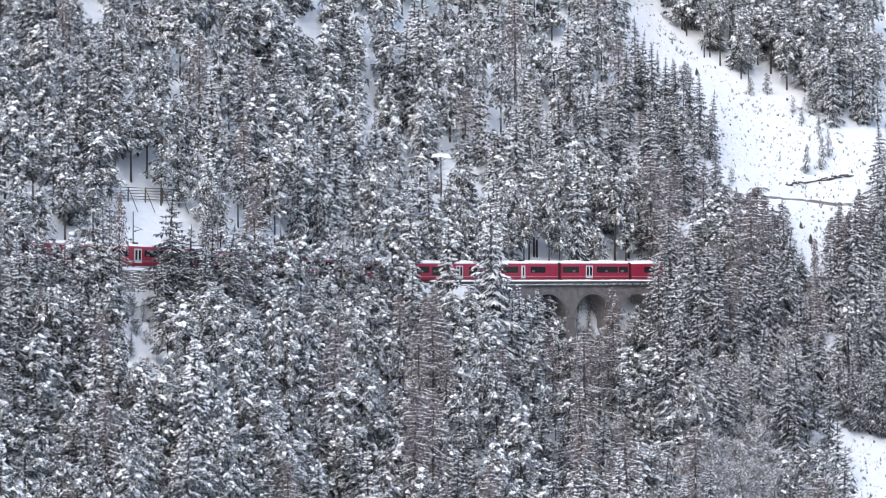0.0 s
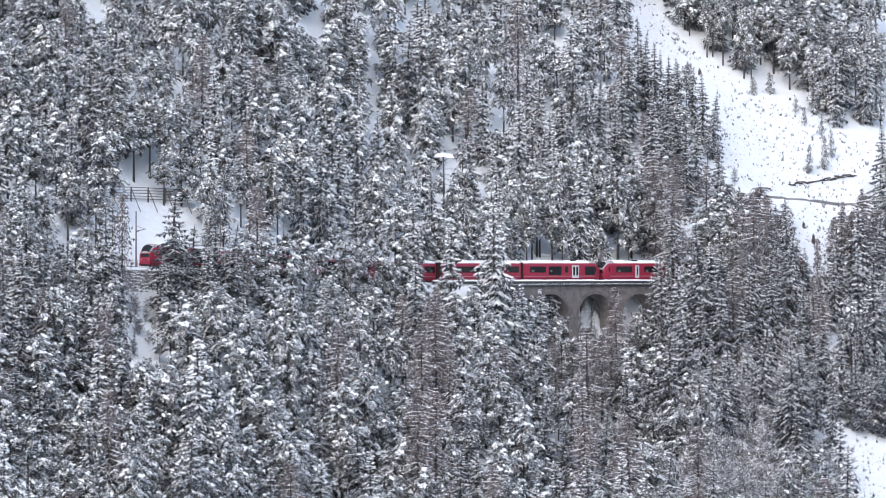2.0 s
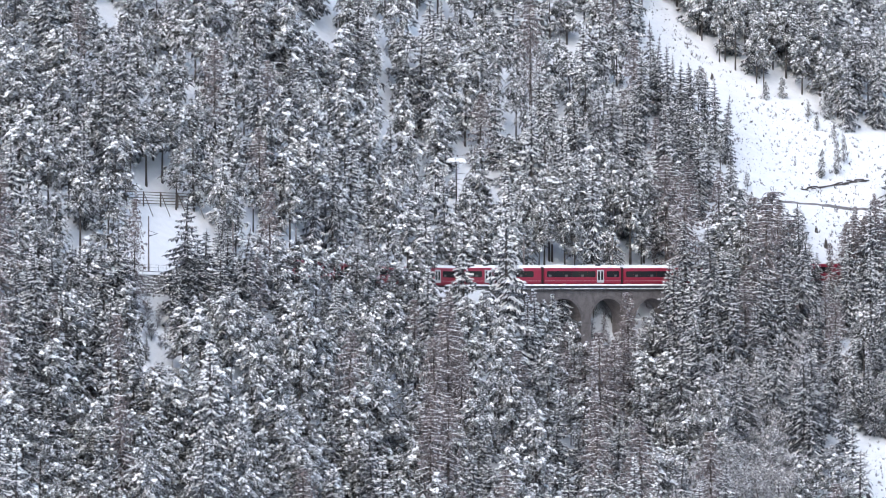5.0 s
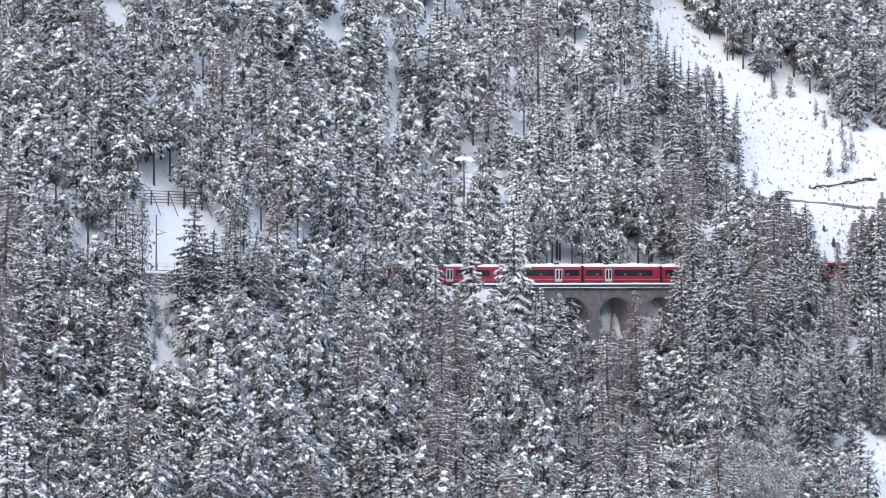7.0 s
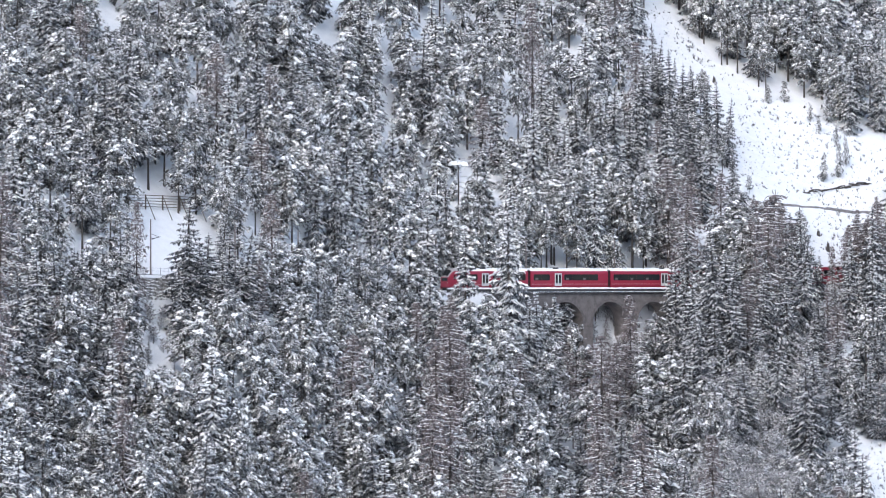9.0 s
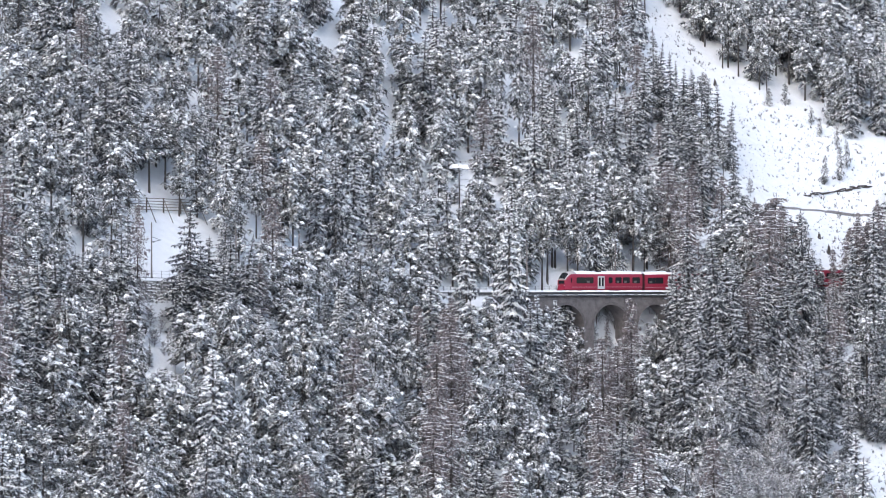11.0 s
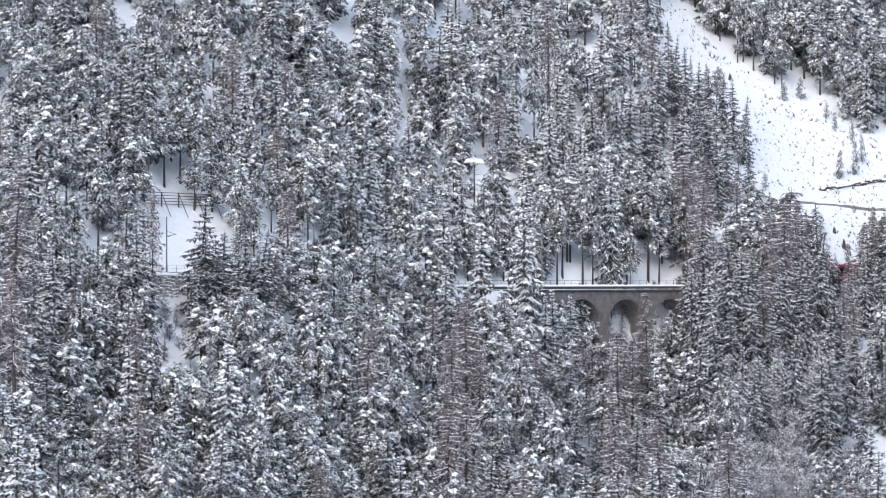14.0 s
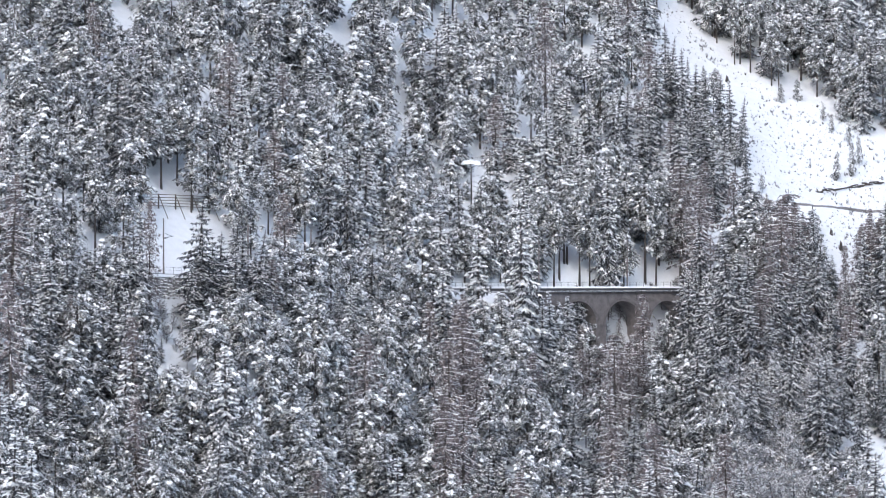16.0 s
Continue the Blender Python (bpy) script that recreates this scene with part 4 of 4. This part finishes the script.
# ---- the train ----
SIDE = ((1.18, 0.42), (1.30, 0.62), (1.325, 1.2), (1.325, 2.75), (1.27, 3.05), (1.16, 3.22))
CAP = ((1.17, 3.215), (1.08, 3.36), (0.85, 3.56), (0.45, 3.68), (0.0, 3.72))


def ring_of(profile, x, squeeze=1.0, top=1.0):
    half = [(x, -y * squeeze, 0.42 + (z - 0.42) * top) for y, z in profile]
    other = [(x, y * squeeze, 0.42 + (z - 0.42) * top) for y, z in profile[::-1]]
    return half + [p for p in other if p not in half]


def glazed(x0, x1, z0, z1, sg, parent, first, last):
    """A window pane, its corners clipped at the ends of a row, lying just proud of the side of a car."""
    c, e = 0.15 if first else 0.02, 0.15 if last else 0.02
    edge = ((x0 + c, z0), (x1 - e, z0), (x1, z0 + e), (x1, z1 - e), (x1 - e, z1), (x0 + c, z1), (x0, z1 - c), (x0, z0 + c))
    p = Soup()
    near, out = [(x, sg * 1.32, z) for x, z in edge], [(x, sg * 1.34, z) for x, z in edge]
    p.grid([near, out], closed=True)
    p.poly(*(out if sg < 0 else out[::-1]))
    part("window", p, GLASS, parent)


def build_car(name, length, door, nose, label, group, windows, door_width=1.6):
    """A coach, origin at its middle on the rails, x towards the head of the train. nose: -1, 0 or 1."""
    root = tagged(new(name), label, "train car", group)
    e = length / 2 - 0.36
    stations = [(-e, 1.0, 1.0), (e, 1.0, 1.0)]
    if nose:
        taper = [(e, 0.80, 0.62), (e - 0.35, 0.88, 0.78), (e - 0.75, 0.95, 0.92), (e - 1.3, 1.0, 1.0)]
        stations = [(-e, 1.0, 1.0)] + taper[::-1] if nose > 0 else [(-x, a, b) for x, a, b in taper] + [(e, 1.0, 1.0)]
    body = Soup()
    rows = [ring_of(SIDE, x, a, b) for x, a, b in stations]
    body.grid(rows)
    body.poly(*rows[0])
    body.poly(*rows[-1][::-1])
    part("body", body, RED, root)
    roof = Soup()
    def cap_rows(some):
        return [ring_of(CAP, x, a, b) for x, a, b in some]

    main = stations
    if nose:
        x0 = nose * (e - 2.4)
        main = [(-e, 1.0, 1.0), (x0, 1.0, 1.0)] if nose > 0 else [(x0, 1.0, 1.0), (e, 1.0, 1.0)]
        tip = sorted(taper if nose > 0 else [(-x, a, b) for x, a, b in taper])
        tip = [(x0, 1.0, 1.0)] + tip if nose > 0 else tip + [(x0, 1.0, 1.0)]
        cab = Soup()
        rows = cap_rows(tip)
        cab.grid(rows)
        cab.poly(*rows[0])
        cab.poly(*rows[-1][::-1])
        part("cab_roof", cab, CAB_ROOF, root, "grimy grey-red roof over the driver's cab", True)
    rows = cap_rows(main)
    roof.grid(rows)
    roof.poly(*rows[0])
    roof.poly(*rows[-1][::-1])
    part("roof", roof, ROOF, root, "rounded roof white with snow", True)
    for sg in (-1, 1):
        sk = Soup()
        sk.box(-e + 0.1, sg * 1.235 - 0.05, 0.18, e - (0.1 if nose <= 0 else 0.9), sg * 1.235 + 0.05, 0.62)
        part("skirt", sk, RED_DARK, root, "grimy dark red skirt")
        st = Soup()
        lo, hi = -e + (1.3 if nose < 0 else 0.05), e - (1.3 if nose > 0 else 0.05)
        st.box(lo, sg * 1.328 - 0.012, 0.92, hi, sg * 1.328 + 0.012, 1.0)
        part("stripe", st, STRIPE, root)
        dx = -length / 2 + door * length
        dw = door_width / 2
        dr = bevelled_box("door", dx - dw, sg * 1.335 - 0.03, 0.62, dx + dw, sg * 1.335 + 0.03, 2.86, DOOR, root, 0.02, "pale grey sliding door with dark panes")
        for k in (-0.46 * dw, 0.46 * dw) if dw > 0.6 else (0.0,):
            pane = Soup()
            pane.box(dx + k - 0.27 * dw, sg * 1.37 - 0.008, 1.10, dx + k + 0.27 * dw, sg * 1.37 + 0.008, 2.62)
            part("door_pane", pane, GLASS, dr)
        for f0, f1, sill in windows:
            a, b = -length / 2 + f0 * length, -length / 2 + f1 * length
            n = max(1, round((b - a) / 1.9))
            w = (b - a) / n
            for k in range(n):
                glazed(a + k * w + 0.012, a + (k + 1) * w - 0.012, sill, 2.66, sg, root, k == 0, k == n - 1)
                # flat grey panel just proud of every other wide pane
                if (k + int(f0 * 100)) % 2 and w > 1.2:
                    bl = Soup()
                    bl.box(a + (k + 0.2) * w, sg * 1.345 - 0.004, 1.68, a + (k + 0.55) * w, sg * 1.345 + 0.004, 2.05)
                    part("pane_patch", bl, PANE_GREY, root)
    bevelled_box("roof_vent", dx - 0.55, -0.75, 3.55, dx + 0.55, 0.2, 3.86, STEEL, root, 0.04, "dark vent box on the roof")
    for k, (a, b) in enumerate(((-0.34, -0.16), (0.12, 0.30))):
        bevelled_box("roof_unit", a * length, -0.55, 3.62, b * length, 0.55, 3.80, ROOF, root, 0.05, "snow-covered roof equipment box")
    box = Soup()
    box.box(-e + 0.35, -1.0, 0.15, e - 0.35, 1.0, 0.45)
    part("underframe", box, STEEL, root)
    for c in (-length * 0.32, length * 0.32):
        bg = Soup()
        bg.box(c - 1.3, -0.9, 0.25, c + 1.3, 0.9, 0.5)
        bogie = part("bogie", bg, STEEL, root)
        for wx in (-0.9, 0.9):
            for sg in (-0.52, 0.52):
                wh = Soup()
                wh.limb((c + wx, sg - 0.06, 0.36), (c + wx, sg + 0.06, 0.36), 0.36, 0.36, 16)
                wh.poly(*[(c + wx + 0.36 * math.cos(q * math.tau / 16), sg - 0.06, 0.36 + 0.36 * math.sin(q * math.tau / 16)) for q in range(16)])
                part("wheel", wh, STEEL, bogie)
    for sg in (-1, 1):
        if sg != nose:
            bel = Soup()
            x0, x1 = sorted((sg * e, sg * (length / 2 - 0.01)))
            for q in range(3):
                a, b = x0 + (x1 - x0) * q / 3, x0 + (x1 - x0) * (q + 0.8) / 3
                bel.box(a, -1.12, 0.55, b, 1.12, 3.35)
            part("gangway_bellows", bel, BELLOWS, root, "dark folded gangway between the cars")
        else:
            ws = Soup()
            ws.grid([[(sg * (x + 0.03), y * a, 0.42 + (z - 0.42) * b + 0.03) for y, z in ((-1.02, 3.41), (-0.85, 3.56), (-0.45, 3.68), (0, 3.72), (0.45, 3.68), (0.85, 3.56), (1.02, 3.41))] for x, a, b in taper[:3]])
            ws.box(*sorted((sg * (e - 0.05), sg * (e + 0.03)))[:1], -0.78, 1.55, *sorted((sg * (e - 0.05), sg * (e + 0.03)))[1:], 0.78, 2.08)
            part("windscreen", ws, GLASS, root)
            for q in (-0.75, 0.75):
                hl = Soup()
                hl.limb((sg * (e - 0.05), q, 1.2), (sg * (e + 0.05), q, 1.2), 0.12, 0.10, 10)
                part("headlight", hl, HEADLIGHT, root)
            for q2 in (-1, 1):
                pane = Soup()
                pane.box(*sorted((sg * (e - 1.75), sg * (e - 1.05)))[:1], q2 * 1.31 - 0.012, 1.75, *sorted((sg * (e - 1.75), sg * (e - 1.05)))[1:], q2 * 1.31 + 0.012, 2.55)
                part("cab_window", pane, GLASS, root)
    return root


CAB_ROOF = material("grimy_cab_roof", (0.36, 0.33, 0.33), 0.6, spread=0.35, scale=1.5)
# grey of the small panels that lie on the window panes
PANE_GREY = material("dull_grey_panel", (0.10, 0.095, 0.095), 0.6, spread=0.3, scale=3)
CARS = []


def build_train():
    """Lengths are measured back from the coupling between the motor unit and the coach rake."""
    unit, rake = 16.5, 18.45
    hi, low = 1.6, 1.15
    motor = (
        (0.49, 0.95, ((0.19, 0.42, hi), (0.59, 0.80, hi))),
        (0.415, 1.6, ((0.04, 0.27, hi), (0.52, 0.82, hi), (0.835, 0.965, hi))),
        (0.51, 0.95, ((0.20, 0.41, hi), (0.58, 0.81, hi))),
    )
    for k, (d, dw, win) in enumerate(motor):
        car = build_car("railcar", unit, d, (-1, 0, 1)[k], "red narrow-gauge electric railcar with snow on its roof", "motor unit", win, dw)
        CARS.append((car, (k + 0.5) * unit + 0.1))
    coaches = (
        (0.665, ((0.095, 0.295, hi), (0.33, 0.49, low), (0.53, 0.575, hi), (0.785, 0.91, low))),
        (0.69, ((0.045, 0.63, hi), (0.79, 0.96, hi))),
        (0.72, ((0.05, 0.66, hi), (0.80, 0.96, hi))),
        (0.325, ((0.04, 0.25, hi), (0.40, 0.885, hi))),
        (0.70, ((0.05, 0.64, hi), (0.775, 0.96, hi))),
        (0.355, ((0.05, 0.25, hi), (0.43, 0.855, hi))),
        (0.455, ((0.145, 0.36, hi), (0.55, 0.60, hi), (0.635, 0.715, hi), (0.73, 0.82, hi), (0.85, 0.95, hi))),
    )
    for k, (d, win) in enumerate(coaches):
        nose = 1 if k == 0 else (-1 if k == 6 else 0)
        car = build_car("passenger_coach", rake, d, nose, "red narrow-gauge passenger coach with pale doors and snowy roof", "coach rake", win)
        CARS.append((car, -(k + 0.5) * rake - 0.1))


build_train()


def coupling_s(t):
    """Where the coupling is along the line at t seconds."""
    return 12.93 * t - 20.37 + 0.12 * max(0.0, t - 8) ** 2 - 0.25 * max(0.0, t - 9)


def motions():
    for car, offset in CARS:
        rows = []
        for k in range(17):
            s = coupling_s(k) + offset
            x, y, z, _ = on_line(s)
            a, b = on_line(s - 6), on_line(s + 6)
            heading = math.degrees(math.atan2(b[1] - a[1], b[0] - a[0]))
            pitch = -math.degrees(math.atan2(b[2] - a[2], 12))
            rows.append((float(k), pose(x, y, z, 0, pitch, heading)))
        walk(car, rows)


motions()
